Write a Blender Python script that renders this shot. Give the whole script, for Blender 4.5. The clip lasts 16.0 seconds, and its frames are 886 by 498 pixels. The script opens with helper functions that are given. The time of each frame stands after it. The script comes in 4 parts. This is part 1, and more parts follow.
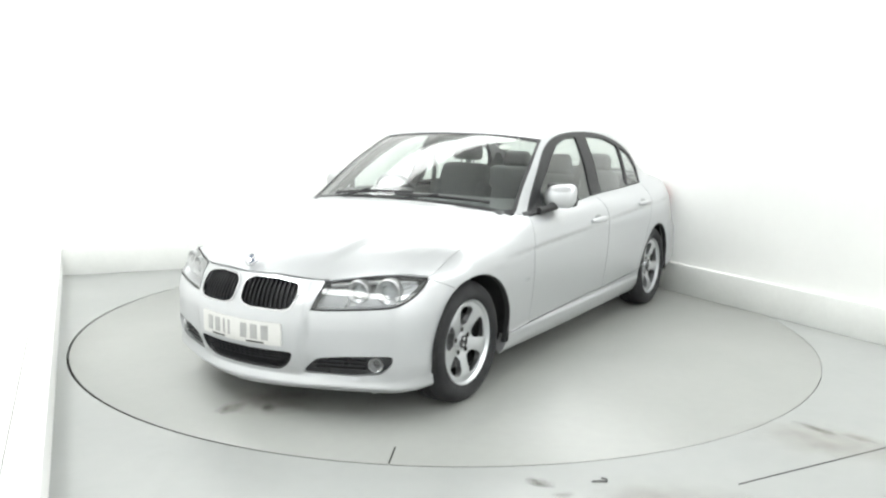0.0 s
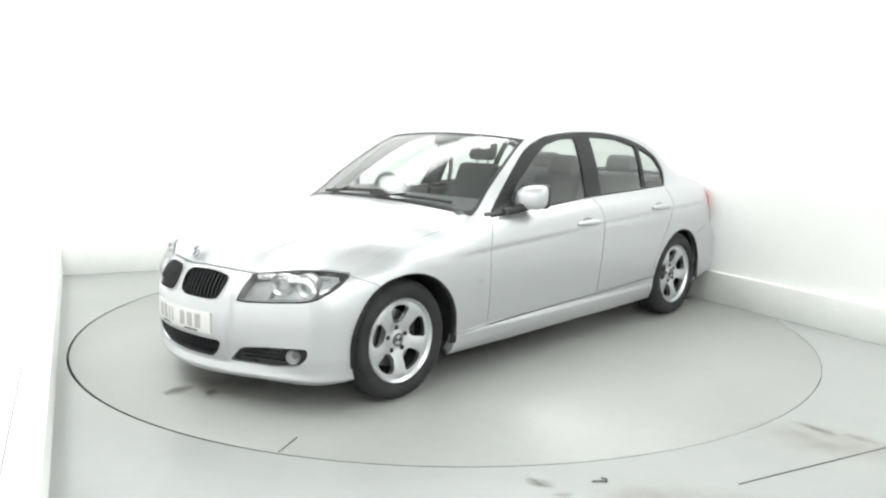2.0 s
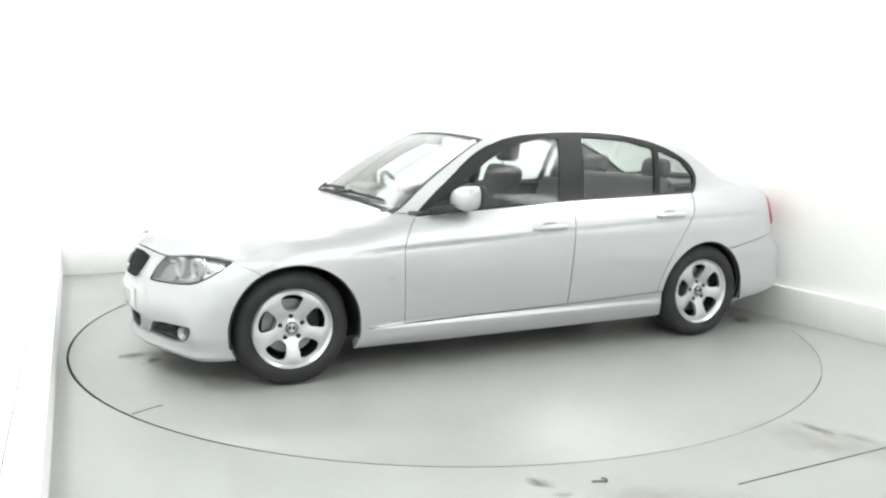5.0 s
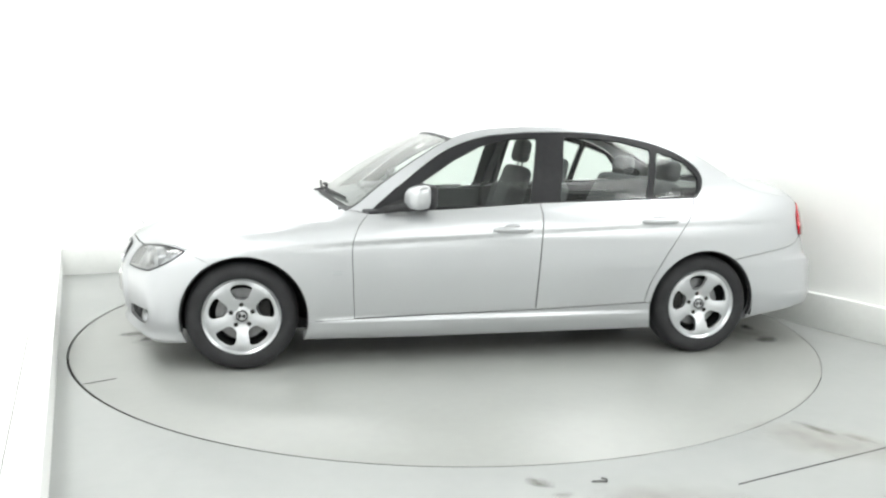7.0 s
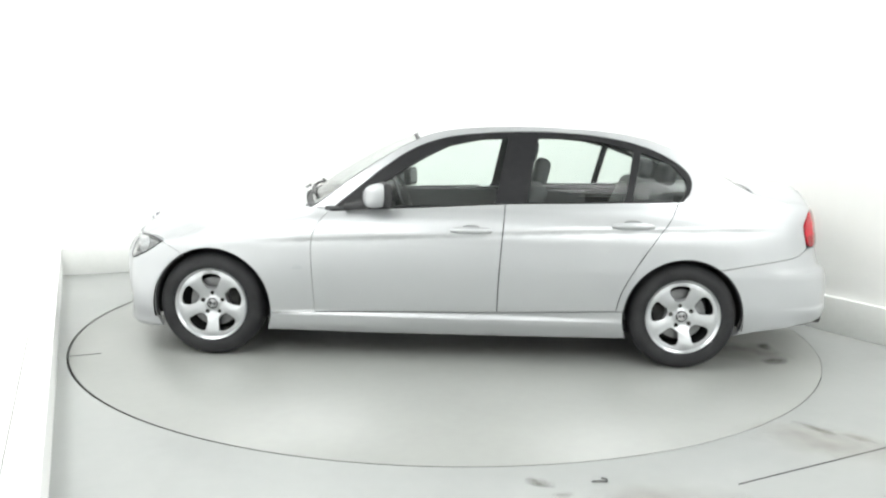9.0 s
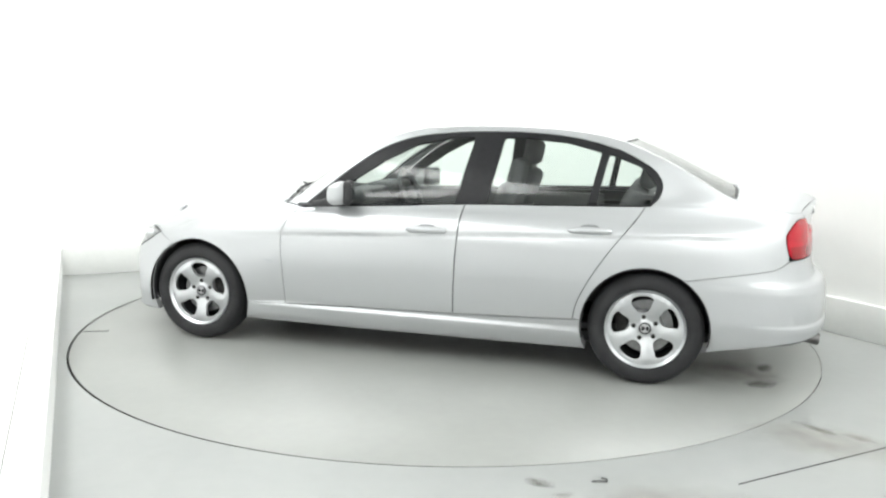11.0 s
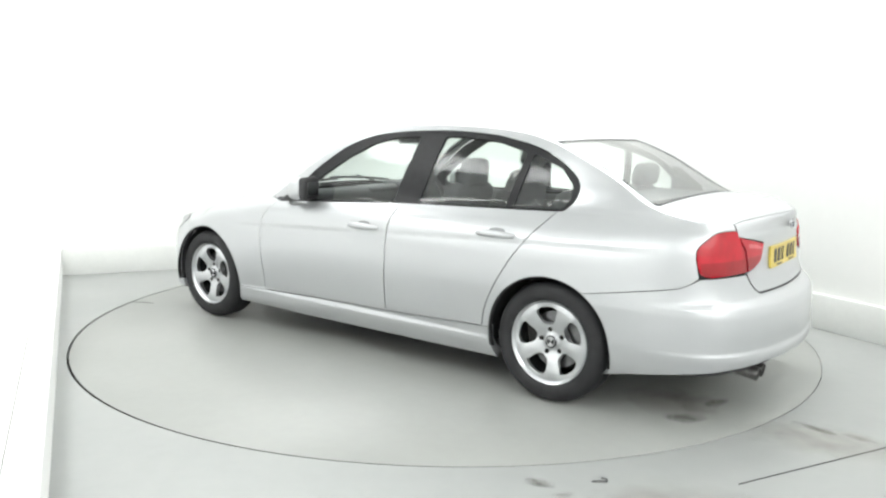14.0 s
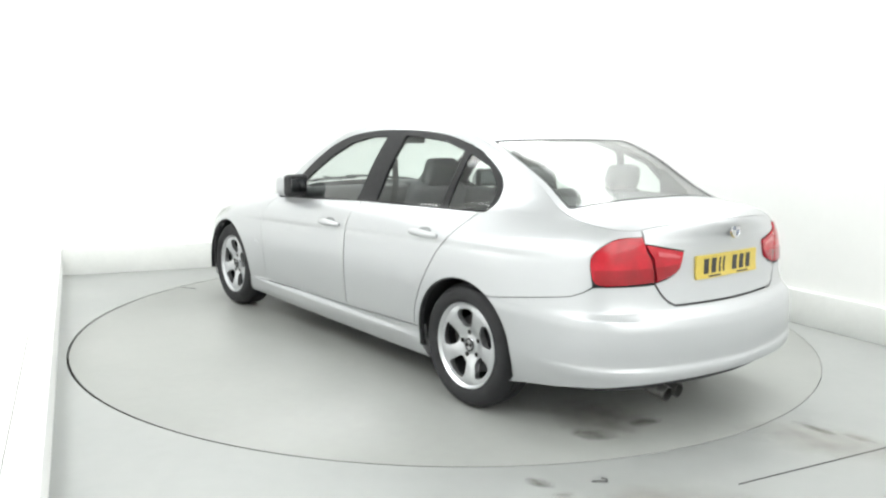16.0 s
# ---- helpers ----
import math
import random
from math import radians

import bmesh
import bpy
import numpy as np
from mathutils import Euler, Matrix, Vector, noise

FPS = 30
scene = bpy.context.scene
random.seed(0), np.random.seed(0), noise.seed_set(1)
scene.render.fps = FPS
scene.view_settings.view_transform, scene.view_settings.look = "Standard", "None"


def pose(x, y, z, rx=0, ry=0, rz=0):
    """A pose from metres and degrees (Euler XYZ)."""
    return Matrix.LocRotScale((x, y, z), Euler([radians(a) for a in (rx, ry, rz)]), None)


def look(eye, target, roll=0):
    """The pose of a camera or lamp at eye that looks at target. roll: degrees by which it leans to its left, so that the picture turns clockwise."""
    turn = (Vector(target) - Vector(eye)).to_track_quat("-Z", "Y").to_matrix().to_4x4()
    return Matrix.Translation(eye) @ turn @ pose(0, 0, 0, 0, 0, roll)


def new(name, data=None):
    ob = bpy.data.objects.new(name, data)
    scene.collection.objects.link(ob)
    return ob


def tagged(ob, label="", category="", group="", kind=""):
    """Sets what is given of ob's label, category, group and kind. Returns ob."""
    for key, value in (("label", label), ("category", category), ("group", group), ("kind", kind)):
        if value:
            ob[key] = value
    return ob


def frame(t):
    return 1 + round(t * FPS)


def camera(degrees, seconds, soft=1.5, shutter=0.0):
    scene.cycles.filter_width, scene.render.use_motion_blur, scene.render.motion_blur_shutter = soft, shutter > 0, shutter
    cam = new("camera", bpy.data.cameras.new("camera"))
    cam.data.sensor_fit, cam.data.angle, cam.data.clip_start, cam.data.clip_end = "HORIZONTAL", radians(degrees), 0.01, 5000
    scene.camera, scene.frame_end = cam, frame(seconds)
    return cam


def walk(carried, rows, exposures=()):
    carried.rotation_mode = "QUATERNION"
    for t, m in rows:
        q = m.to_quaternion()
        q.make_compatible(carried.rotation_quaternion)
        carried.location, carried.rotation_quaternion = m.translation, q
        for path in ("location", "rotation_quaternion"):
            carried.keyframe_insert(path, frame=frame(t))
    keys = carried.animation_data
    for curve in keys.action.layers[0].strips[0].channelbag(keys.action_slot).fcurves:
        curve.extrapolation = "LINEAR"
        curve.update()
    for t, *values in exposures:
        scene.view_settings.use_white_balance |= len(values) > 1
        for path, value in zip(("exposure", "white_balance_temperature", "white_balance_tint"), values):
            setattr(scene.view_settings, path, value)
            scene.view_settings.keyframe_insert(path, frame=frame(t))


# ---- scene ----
THETA = [(0.0, 237.55), (0.5, 235.82), (1.0, 233.03), (1.5, 229.73), (2.0, 226.15), (2.5, 222.65), (3.0, 219.15), (3.5, 215.68), (4.0, 212.18), (4.7, 207.29), (5.4, 202.4), (6.5, 194.72),
         (7.0, 191.28), (7.5, 187.93), (8.0, 184.52), (8.5, 181.18), (9.0, 177.72), (9.8, 172.3), (10.7, 166.15), (11.5, 160.66), (12.0, 157.1), (12.5, 153.62), (13.0, 150.15),
         (13.5, 146.76), (14.0, 143.23), (14.5, 139.8), (15.0, 136.2), (15.5, 132.73), (16.0, 129.15)]
CAR_AT = (-.0282, .1817)  # the car's middle, from the turntable's axle

# ---- camera: stands still on a tripod ----
EYE = (0.0, -5.5825, 1.408)
cam = camera(58.74, 16.0, soft=2.3)
VIEW = look(EYE, (EYE[0] - .004333, EYE[1] + .987704, EYE[2] - .156273), .93)
walk(cam, [(0.0, VIEW), (16.0, VIEW)], exposures=[(0.0, 0.0), (16.0, 0.0)])

# ---- light: a white booth under added ceiling panels, out of view ----
world = bpy.data.worlds.new("world")
world.use_nodes = True
world.node_tree.nodes["Background"].inputs[0].default_value = (1, 1, 1, 1)
world.node_tree.nodes["Background"].inputs[1].default_value = .1
scene.world = world

BACK = Vector((.913, .407, 0))   # along the back wall
SIDE = Vector((.407, -.913, 0))  # along the side walls, towards the camera
CORNER = Vector((.84, 3.36, 0))
ROOM_H = 3.6


def booth(a, b, z=0.0):
    """A place in the booth: a along the back wall away from its right corner, b along the side wall towards the door."""
    v = CORNER - BACK * a + SIDE * b
    return Vector((v.x, v.y, z))


TURN = math.degrees(math.atan2(BACK.y, BACK.x))
# unseen ceiling panels, added to brighten walls and car: a along the back wall, b along the side wall, length, breadth,
# turn, watts
PANELS = [(2.4, .95, 4.4, 1.0, 0, 64), (1.8, 8.5, 5.0, 1.4, 0, 70), (1.8, 10.3, 5.0, 1.4, 0, 82), (.15, 3.75, 5.6, .8, 94.6, 84), (5.6, 4.6, 6.0, .8, 90, 118)]
for a, b, w, depth, turn, watts in PANELS:
    d = bpy.data.lights.new("added_panel_lamp", "AREA")
    d.shape, d.size, d.size_y, d.energy, d.color = "RECTANGLE", w, depth, watts, (.98, 1, .99)
    new("added_panel_lamp", d).matrix_world = pose(*booth(a, b, ROOM_H - .09), 0, 0, TURN + turn)


# ---- materials ----
def material(name, color, rough=.5, metal=0.0, noise_scale=0, amount=0.0, bump=0.0, bump_scale=0, coat=0.0, spec=.5, emit=None, strength=0.0, dark=None, vary=.15):
    m = bpy.data.materials.new(name)
    m.use_nodes = True
    nt = m.node_tree
    p = nt.nodes["Principled BSDF"]
    p.inputs["Base Color"].default_value = (*color, 1)
    p.inputs["Roughness"].default_value, p.inputs["Metallic"].default_value = rough, metal
    p.inputs["Coat Weight"].default_value, p.inputs["Specular IOR Level"].default_value = coat, spec
    p.inputs["Coat Roughness"].default_value = .04
    if emit:
        p.inputs["Emission Color"].default_value, p.inputs["Emission Strength"].default_value = (*emit, 1), strength
    tc = nt.nodes.new("ShaderNodeTexCoord")
    if noise_scale:
        n1, n2 = nt.nodes.new("ShaderNodeTexNoise"), nt.nodes.new("ShaderNodeTexNoise")
        n1.inputs["Scale"].default_value, n2.inputs["Scale"].default_value = noise_scale, noise_scale * 14
        n1.inputs["Detail"].default_value = n2.inputs["Detail"].default_value = 5
        add, ramp = nt.nodes.new("ShaderNodeMath"), nt.nodes.new("ShaderNodeMapRange")
        add.operation = "MULTIPLY_ADD"
        add.inputs[1].default_value = .35
        nt.links.new(tc.outputs["Object"], n1.inputs["Vector"])
        nt.links.new(tc.outputs["Object"], n2.inputs["Vector"])
        nt.links.new(n2.outputs["Fac"], add.inputs[0])
        nt.links.new(n1.outputs["Fac"], add.inputs[2])
        ramp.inputs["From Min"].default_value, ramp.inputs["From Max"].default_value = .45, .9
        mix = nt.nodes.new("ShaderNodeMix")
        mix.data_type = "RGBA"
        mix.inputs["A"].default_value = (*[c * (1 + amount) for c in color], 1)
        mix.inputs["B"].default_value = (*(dark or [c * (1 - amount) for c in color]), 1)
        nt.links.new(add.outputs[0], ramp.inputs["Value"])
        nt.links.new(ramp.outputs["Result"], mix.inputs["Factor"])
        nt.links.new(mix.outputs["Result"], p.inputs["Base Color"])
        rr = nt.nodes.new("ShaderNodeMapRange")
        rr.inputs["To Min"].default_value, rr.inputs["To Max"].default_value = rough * (1 - vary), min(1, rough * (1 + vary))
        nt.links.new(n1.outputs["Fac"], rr.inputs["Value"])
        nt.links.new(rr.outputs["Result"], p.inputs["Roughness"])
    if bump:
        nb, bp = nt.nodes.new("ShaderNodeTexNoise"), nt.nodes.new("ShaderNodeBump")
        nb.inputs["Scale"].default_value, nb.inputs["Detail"].default_value = bump_scale, 3
        bp.inputs["Strength"].default_value, bp.inputs["Distance"].default_value = bump, .002
        nt.links.new(tc.outputs["Object"], nb.inputs["Vector"])
        nt.links.new(nb.outputs["Fac"], bp.inputs["Height"])
        nt.links.new(bp.outputs["Normal"], p.inputs["Normal"])
    return m


def clear_glass(name, tint=(.9, .95, .93), gloss=.08, rough=.0):
    """A thin pane: clear, with a mirror gloss that grows at a slant."""
    m = bpy.data.materials.new(name)
    m.use_nodes = True
    nt = m.node_tree
    nt.nodes.remove(nt.nodes["Principled BSDF"])
    tr, gl, lw, mx = (nt.nodes.new("ShaderNode" + k) for k in ("BsdfTransparent", "BsdfGlossy", "LayerWeight", "MixShader"))
    tr.inputs["Color"].default_value = (*tint, 1)
    gl.inputs["Roughness"].default_value = rough
    lw.inputs["Blend"].default_value = .5
    pw, ma = nt.nodes.new("ShaderNodeMath"), nt.nodes.new("ShaderNodeMath")
    pw.operation, ma.operation = "POWER", "MULTIPLY_ADD"
    pw.inputs[1].default_value, ma.inputs[1].default_value, ma.inputs[2].default_value = 3.2, 1 - gloss, gloss
    nt.links.new(lw.outputs["Facing"], pw.inputs[0])
    nt.links.new(pw.outputs[0], ma.inputs[0])
    nt.links.new(ma.outputs[0], mx.inputs[0])
    nt.links.new(tr.outputs[0], mx.inputs[1])
    nt.links.new(gl.outputs[0], mx.inputs[2])
    nt.links.new(mx.outputs[0], nt.nodes["Material Output"].inputs[0])
    return m


PAINT = material("silver_paint", (.515, .525, .54), .38, .60, 420, .02, coat=.55, vary=.03)
SEAL = material("black_rubber_seal", (.03, .03, .032), .6, 0, 40, .2)
TRIM = material("black_gloss_trim", (.016, .016, .018), .4, 0, 30, .15, spec=.25)
PLASTIC = material("black_plastic", (.022, .022, .024), .55, 0, 60, .2, .2, 400)
LINER_AND_SHADE = material("liner_and_wheel_shade", (.012, .012, .013), .85, 0, 12, .3, .3, 200)
TYRE = material("tyre_rubber", (.018, .018, .020), .75, 0, 9, .25, .25, 180)
ALLOY = material("alloy_silver", (.60, .61, .63), .30, .9, 400, .02, coat=.3, vary=.03)
STEEL = material("worn_steel", (.22, .22, .225), .42, .9, 30, .2)
CHROME = material("chrome", (.62, .62, .64), .14, 1.0, 20, .04)
LAMP_CHROME = material("lamp_reflector_silver", (.40, .405, .41), .30, .8, 20, .08)
RIM_SHADE = material("rim_gap_shade", (.03, .03, .03), .8, .2, 20, .3)
SOOT_AND_SHADE = material("soot_and_shade_black", (.025, .024, .023), .9, .2, 20, .3)
BELT = material("grey_webbing", (.12, .12, .12), .8, 0, 60, .15)
EXHAUST = material("sooty_steel_tip", (.15, .147, .145), .3, .8, 30, .3)
CABIN = material("charcoal_fabric", (.085, .088, .092), .85, 0, 9, .15, vary=.05)
DASH = material("dashboard_plastic", (.08, .083, .086), .65, 0, 12, .12, .1, 120, vary=.05)
HEADLINING = material("pale_headlining", (.5, .5, .48), .9, 0, 60, .05)
GLASS = clear_glass("window_glass", (.88, .93, .905), .05, .11)
LENS = clear_glass("lamp_lens", (.95, .96, .97), .11)
LAMP_BACK = material("lamp_inner_silver", (.62, .63, .64), .4, .1, 30, .12)
LAMP_AND_CUP_GREY = material("lamp_housing_and_cup_shade", (.24, .245, .25), .3, .2, 30, .15)
RED_LENS = material("red_lamp_lens", (.44, .006, .018), .2, 0, 14, .25, coat=.35, spec=.3)
RED_DARK = material("dark_red_lamp_lens", (.30, .004, .012), .2, 0, 14, .2, coat=.35, spec=.3)
RED_CLEAR = material("pink_lamp_lens", (.58, .08, .10), .15, 0, 14, .1, coat=.5)
PLATE_W = material("white_plate", (.62, .62, .60), .35, 0, 20, .04)
PLATE_Y = material("yellow_plate", (.60, .46, .085), .35, 0, 20, .06)
INK = material("plate_black", (.03, .03, .03), .5, 0, 20, .1)
INK_PALE = material("plate_grey", (.34, .34, .34), .4, 0, 20, .1)
BLUE = material("badge_blue", (.09, .11, .16), .25, 0, 20, .1, coat=1)
DIM_MIRROR = material("dim_mirror_glass", (.14, .145, .15), .03, 1.0)
CONCRETE = material("painted_concrete", (.325, .335, .327), .34, 0, .9, .06, .12, 90)
TURN_TOP = material("painted_turntable", (.315, .323, .308), .32, 0, 1.1, .05, .10, 80)
GAP = material("dark_gap", (.02, .02, .02), .9, 0, 10, .3)
WALL = material("white_wall_paint", (.86, .865, .85), .8, 0, 1.2, .02, .1, 60)
BOARD = material("pale_grey_kickboard", (.77, .78, .76), .55, 0, 2, .05, .1, 60)
WHITE = material("white_ledge_paint", (.88, .88, .87), .6, 0, 2, .02)
PANEL = material("light_panel_glow", (.9, .9, .9), .5, emit=(.98, 1, .99), strength=1.2)


def stain(name, color, amount, scale):
    """A worn patch that thins out towards its edge."""
    m = material(name, color, .55, 0, 40, .25)
    nt = m.node_tree
    tc, sub, ln, fall, nz, mul, ramp = (nt.nodes.new("ShaderNode" + k) for k in ("TexCoord", "VectorMath", "VectorMath", "MapRange", "TexNoise", "Math", "MapRange"))
    sub.operation, ln.operation, mul.operation = "SUBTRACT", "LENGTH", "MULTIPLY"
    sub.inputs[1].default_value = (.5, .5, 0)
    flat = nt.nodes.new("ShaderNodeVectorMath")
    flat.operation = "MULTIPLY"
    flat.inputs[1].default_value = (1, 1, 0)
    fall.inputs["From Min"].default_value, fall.inputs["From Max"].default_value = .5, .08
    nz.inputs["Scale"].default_value, nz.inputs["Detail"].default_value, nz.inputs["Roughness"].default_value = scale, 7, .7
    ramp.inputs["From Min"].default_value, ramp.inputs["From Max"].default_value, ramp.inputs["To Max"].default_value = .26, .62, amount
    nt.links.new(tc.outputs["Generated"], sub.inputs[0])
    nt.links.new(sub.outputs[0], flat.inputs[0])
    nt.links.new(flat.outputs[0], ln.inputs[0])
    nt.links.new(ln.outputs["Value"], fall.inputs["Value"])
    nt.links.new(tc.outputs["Object"], nz.inputs["Vector"])
    nt.links.new(fall.outputs["Result"], mul.inputs[0])
    nt.links.new(nz.outputs["Fac"], mul.inputs[1])
    nt.links.new(mul.outputs[0], ramp.inputs["Value"])
    nt.links.new(ramp.outputs["Result"], nt.nodes["Principled BSDF"].inputs["Alpha"])
    return m


STAIN = stain("grey_stain", (.15, .145, .13), .75, 22)
STAIN_PALE = stain("brown_stain", (.26, .23, .18), .35, 6)
SCUFF = material("black_scuff", (.08, .08, .08), .6, 0, 30, .3)


# ---- building helpers ----
from mathutils.geometry import delaunay_2d_cdt


def link(name, me, mat, parent=None, label=""):
    if mat:
        me.materials.append(mat)
    ob = new(name, me)
    if parent is not None:
        ob.parent = parent
    if label:
        ob["label"] = label
    return ob


def part(name, bm, mat, parent=None, label="", smooth=True):
    """Links a bmesh as one mesh object under a thing or a part."""
    me = bpy.data.meshes.new(name)
    bmesh.ops.recalc_face_normals(bm, faces=bm.faces)
    for f in bm.faces:
        f.smooth = smooth
    bm.to_mesh(me)
    bm.free()
    if smooth:
        me.set_sharp_from_angle(angle=radians(38))
    return link(name, me, mat, parent, label)


def inside(pts, poly):
    """Which points lie inside a polygon."""
    x, y = pts[:, 0], pts[:, 1]
    r = np.zeros(len(pts), bool)
    q = np.roll(poly, -1, 0)
    for (x1, y1), (x2, y2) in zip(poly, q):
        if y1 != y2:
            r ^= ((y1 > y) != (y2 > y)) & (x < (x2 - x1) * (y - y1) / (y2 - y1) + x1)
    return r


def tidy(poly, h):
    """Drops doubled points and cuts long edges."""
    out = []
    n = len(poly)
    for i in range(n):
        a, b = np.array(poly[i], float), np.array(poly[(i + 1) % n], float)
        l = np.linalg.norm(b - a)
        if l < 1e-5:
            continue
        k = max(1, int(math.ceil(l / h)))
        out += [a + (b - a) * j / k for j in range(k)]
    return np.array(out)


def shrink(poly, g):
    """Moves a polygon's outline inwards by g."""
    p = np.array(poly, float)
    area = np.sum(p[:, 0] * np.roll(p[:, 1], -1) - np.roll(p[:, 0], -1) * p[:, 1])
    if area < 0:
        p = p[::-1]
    e1, e2 = p - np.roll(p, 1, 0), np.roll(p, -1, 0) - p
    n1, n2 = (np.stack([-e[:, 1], e[:, 0]], 1) / np.maximum(np.linalg.norm(e, axis=1), 1e-9)[:, None] for e in (e1, e2))
    n = n1 + n2
    n /= np.maximum(np.linalg.norm(n, axis=1), .5)[:, None]
    return p + n * g


def skin(name, surf, poly, mat, parent, label="", holes=(), gap=.002, h=.03, hz=None, out=0.0, deep=.012, up=None, follow=None):
    """A panel cut out of a surface: outline and holes in the surface's own two coordinates, with edges folded inwards."""
    hz = hz or h * .75
    outer = shrink(tidy(poly, h), gap) if gap else tidy(poly, h)
    rings = [outer] + [tidy(q, h * .6) for q in holes]
    if follow is not None:  # rows of the mesh run along a feature line
        for r in rings:
            r[:, 1] -= follow(r[:, 0])
    lo, hi = outer.min(0), outer.max(0)
    if follow is not None:
        gx, gy = np.meshgrid(np.arange(lo[0] + h / 2, hi[0], h), np.arange(math.floor(lo[1] / hz) * hz, hi[1], hz))
    else:
        gx, gy = np.meshgrid(np.arange(lo[0] + h / 2, hi[0], h), np.arange(lo[1] + hz / 2, hi[1], hz))
        gx = gx + (np.arange(gx.shape[0]) % 2)[:, None] * h * .5
    g = np.stack([gx.ravel(), gy.ravel()], 1)
    ok = inside(g, outer)
    for r in rings[1:]:
        ok &= ~inside(g, r)
    g = g[ok]
    allr = np.vstack(rings)
    if len(g):
        near = np.array([np.min(np.sum((allr - q) ** 2, 1)) for q in g])
        g = g[near > (min(h, hz) * .45) ** 2]
    pts, edges = [], []
    for r in rings:
        k = len(pts)
        pts += [Vector(q) for q in r]
        edges += [(k + i, k + (i + 1) % len(r)) for i in range(len(r))]
    nring = len(pts)
    pts += [Vector(q) for q in g]
    v, e, f, vo, *_ = delaunay_2d_cdt(pts, edges, [], 0, 1e-6)
    v2 = np.array([(q.x, q.y) for q in v])
    tri = np.array([list(t) for t in f])
    mid = v2[tri].mean(1)
    ok = inside(mid, outer)
    for r in rings[1:]:
        ok &= ~inside(mid, r)
    tri = tri[ok]

    if follow is not None:
        v2[:, 1] += follow(v2[:, 0])

    def frame_at(q):
        d = 2e-3
        P = surf(q[:, 0], q[:, 1])
        du = surf(q[:, 0] + d, q[:, 1]) - surf(q[:, 0] - d, q[:, 1])
        dv = surf(q[:, 0], q[:, 1] + d) - surf(q[:, 0], q[:, 1] - d)
        n = np.cross(du, dv)
        n /= np.maximum(np.linalg.norm(n, axis=1), 1e-12)[:, None]
        if up is not None:
            n *= np.where(n @ np.array(up) < 0, -1, 1)[:, None]
        return P, n

    P, N = frame_at(v2)
    P = P + N * out
    a, b, c = P[tri[:, 0]], P[tri[:, 1]], P[tri[:, 2]]
    flip = np.sum(np.cross(b - a, c - a) * N[tri[:, 0]], 1) < 0
    tri[flip] = tri[flip][:, ::-1]
    faces = tri.tolist()
    verts, norms = P.tolist(), N.tolist()
    if deep:
        count = {}
        for t in faces:
            for i in range(3):
                count[(t[i], t[(i + 1) % 3])] = 1
        rim = [(i, j) for i, j in count if (j, i) not in count]
        base = len(verts)
        idx = {}
        for i, j in rim:
            for k in (i, j):
                if k not in idx:
                    idx[k] = len(verts)
                    verts += [P[k].tolist(), (P[k] - N[k] * deep).tolist()]
                    norms += [[0, 0, 0], [0, 0, 0]]
        for i, j in rim:
            n = np.cross(P[j] - P[i], N[i])
            for k in (i, j):
                for o in (0, 1):
                    norms[idx[k] + o] = (np.array(norms[idx[k] + o]) + n).tolist()
            faces.append([idx[j], idx[i], idx[i] + 1, idx[j] + 1])
    me = bpy.data.meshes.new(name)
    me.from_pydata(verts, [], faces)
    me.shade_smooth()
    nn = np.array(norms)
    nn /= np.maximum(np.linalg.norm(nn, axis=1), 1e-12)[:, None]
    me.normals_split_custom_set_from_vertices(nn.tolist())
    return link(name, me, mat, parent, label)


def rbox(bm, size, m=None, r=.01, seg=3, taper=None):
    """A box with rounded edges; taper: the top's size in x and y against the foot's."""
    k = bmesh.ops.create_cube(bm, size=1)["verts"]
    for v in k:
        t = taper if taper and v.co.z > 0 else (1, 1)
        v.co = Vector((v.co.x * size[0] * t[0], v.co.y * size[1] * t[1], v.co.z * size[2]))
    if r:
        es = list({e for v in k for e in v.link_edges})
        k = bmesh.ops.bevel(bm, geom=es + k, offset=min(r, min(size) * .49), segments=seg, profile=.5, affect="EDGES")["verts"]
        k = list({v for f in bm.faces if any(q in f.verts for q in k) for v in f.verts})
    if m is not None:
        bmesh.ops.transform(bm, matrix=m, verts=[v for v in k if v.is_valid])


def box_mesh(size, m=None, r=.01, seg=3, taper=None):
    bm = bmesh.new()
    rbox(bm, size, m, r, seg, taper)
    return bm


def lathe(bm, prof, n=48, m=None, ang=360.0, start=0.0):
    """Turns a profile of (radius, y) round the y axis."""
    closed = ang >= 360
    k = n if closed else n + 1
    rows = []
    for r, y in prof:
        if r < 1e-6 and closed:
            rows.append([bm.verts.new((0, y, 0))] * k)
        else:
            rows.append([bm.verts.new((r * math.cos(radians(start + ang * i / n)), y, r * math.sin(radians(start + ang * i / n)))) for i in range(k)])
    for a, b in zip(rows, rows[1:]):
        for i in range(n):
            j = (i + 1) % k
            q = []
            for v in (a[i], a[j], b[j], b[i]):
                if v not in q:
                    q.append(v)
            if len(q) > 2:
                bm.faces.new(q)
    if m is not None:
        bmesh.ops.transform(bm, matrix=m, verts=list({v for r in rows for v in r}))


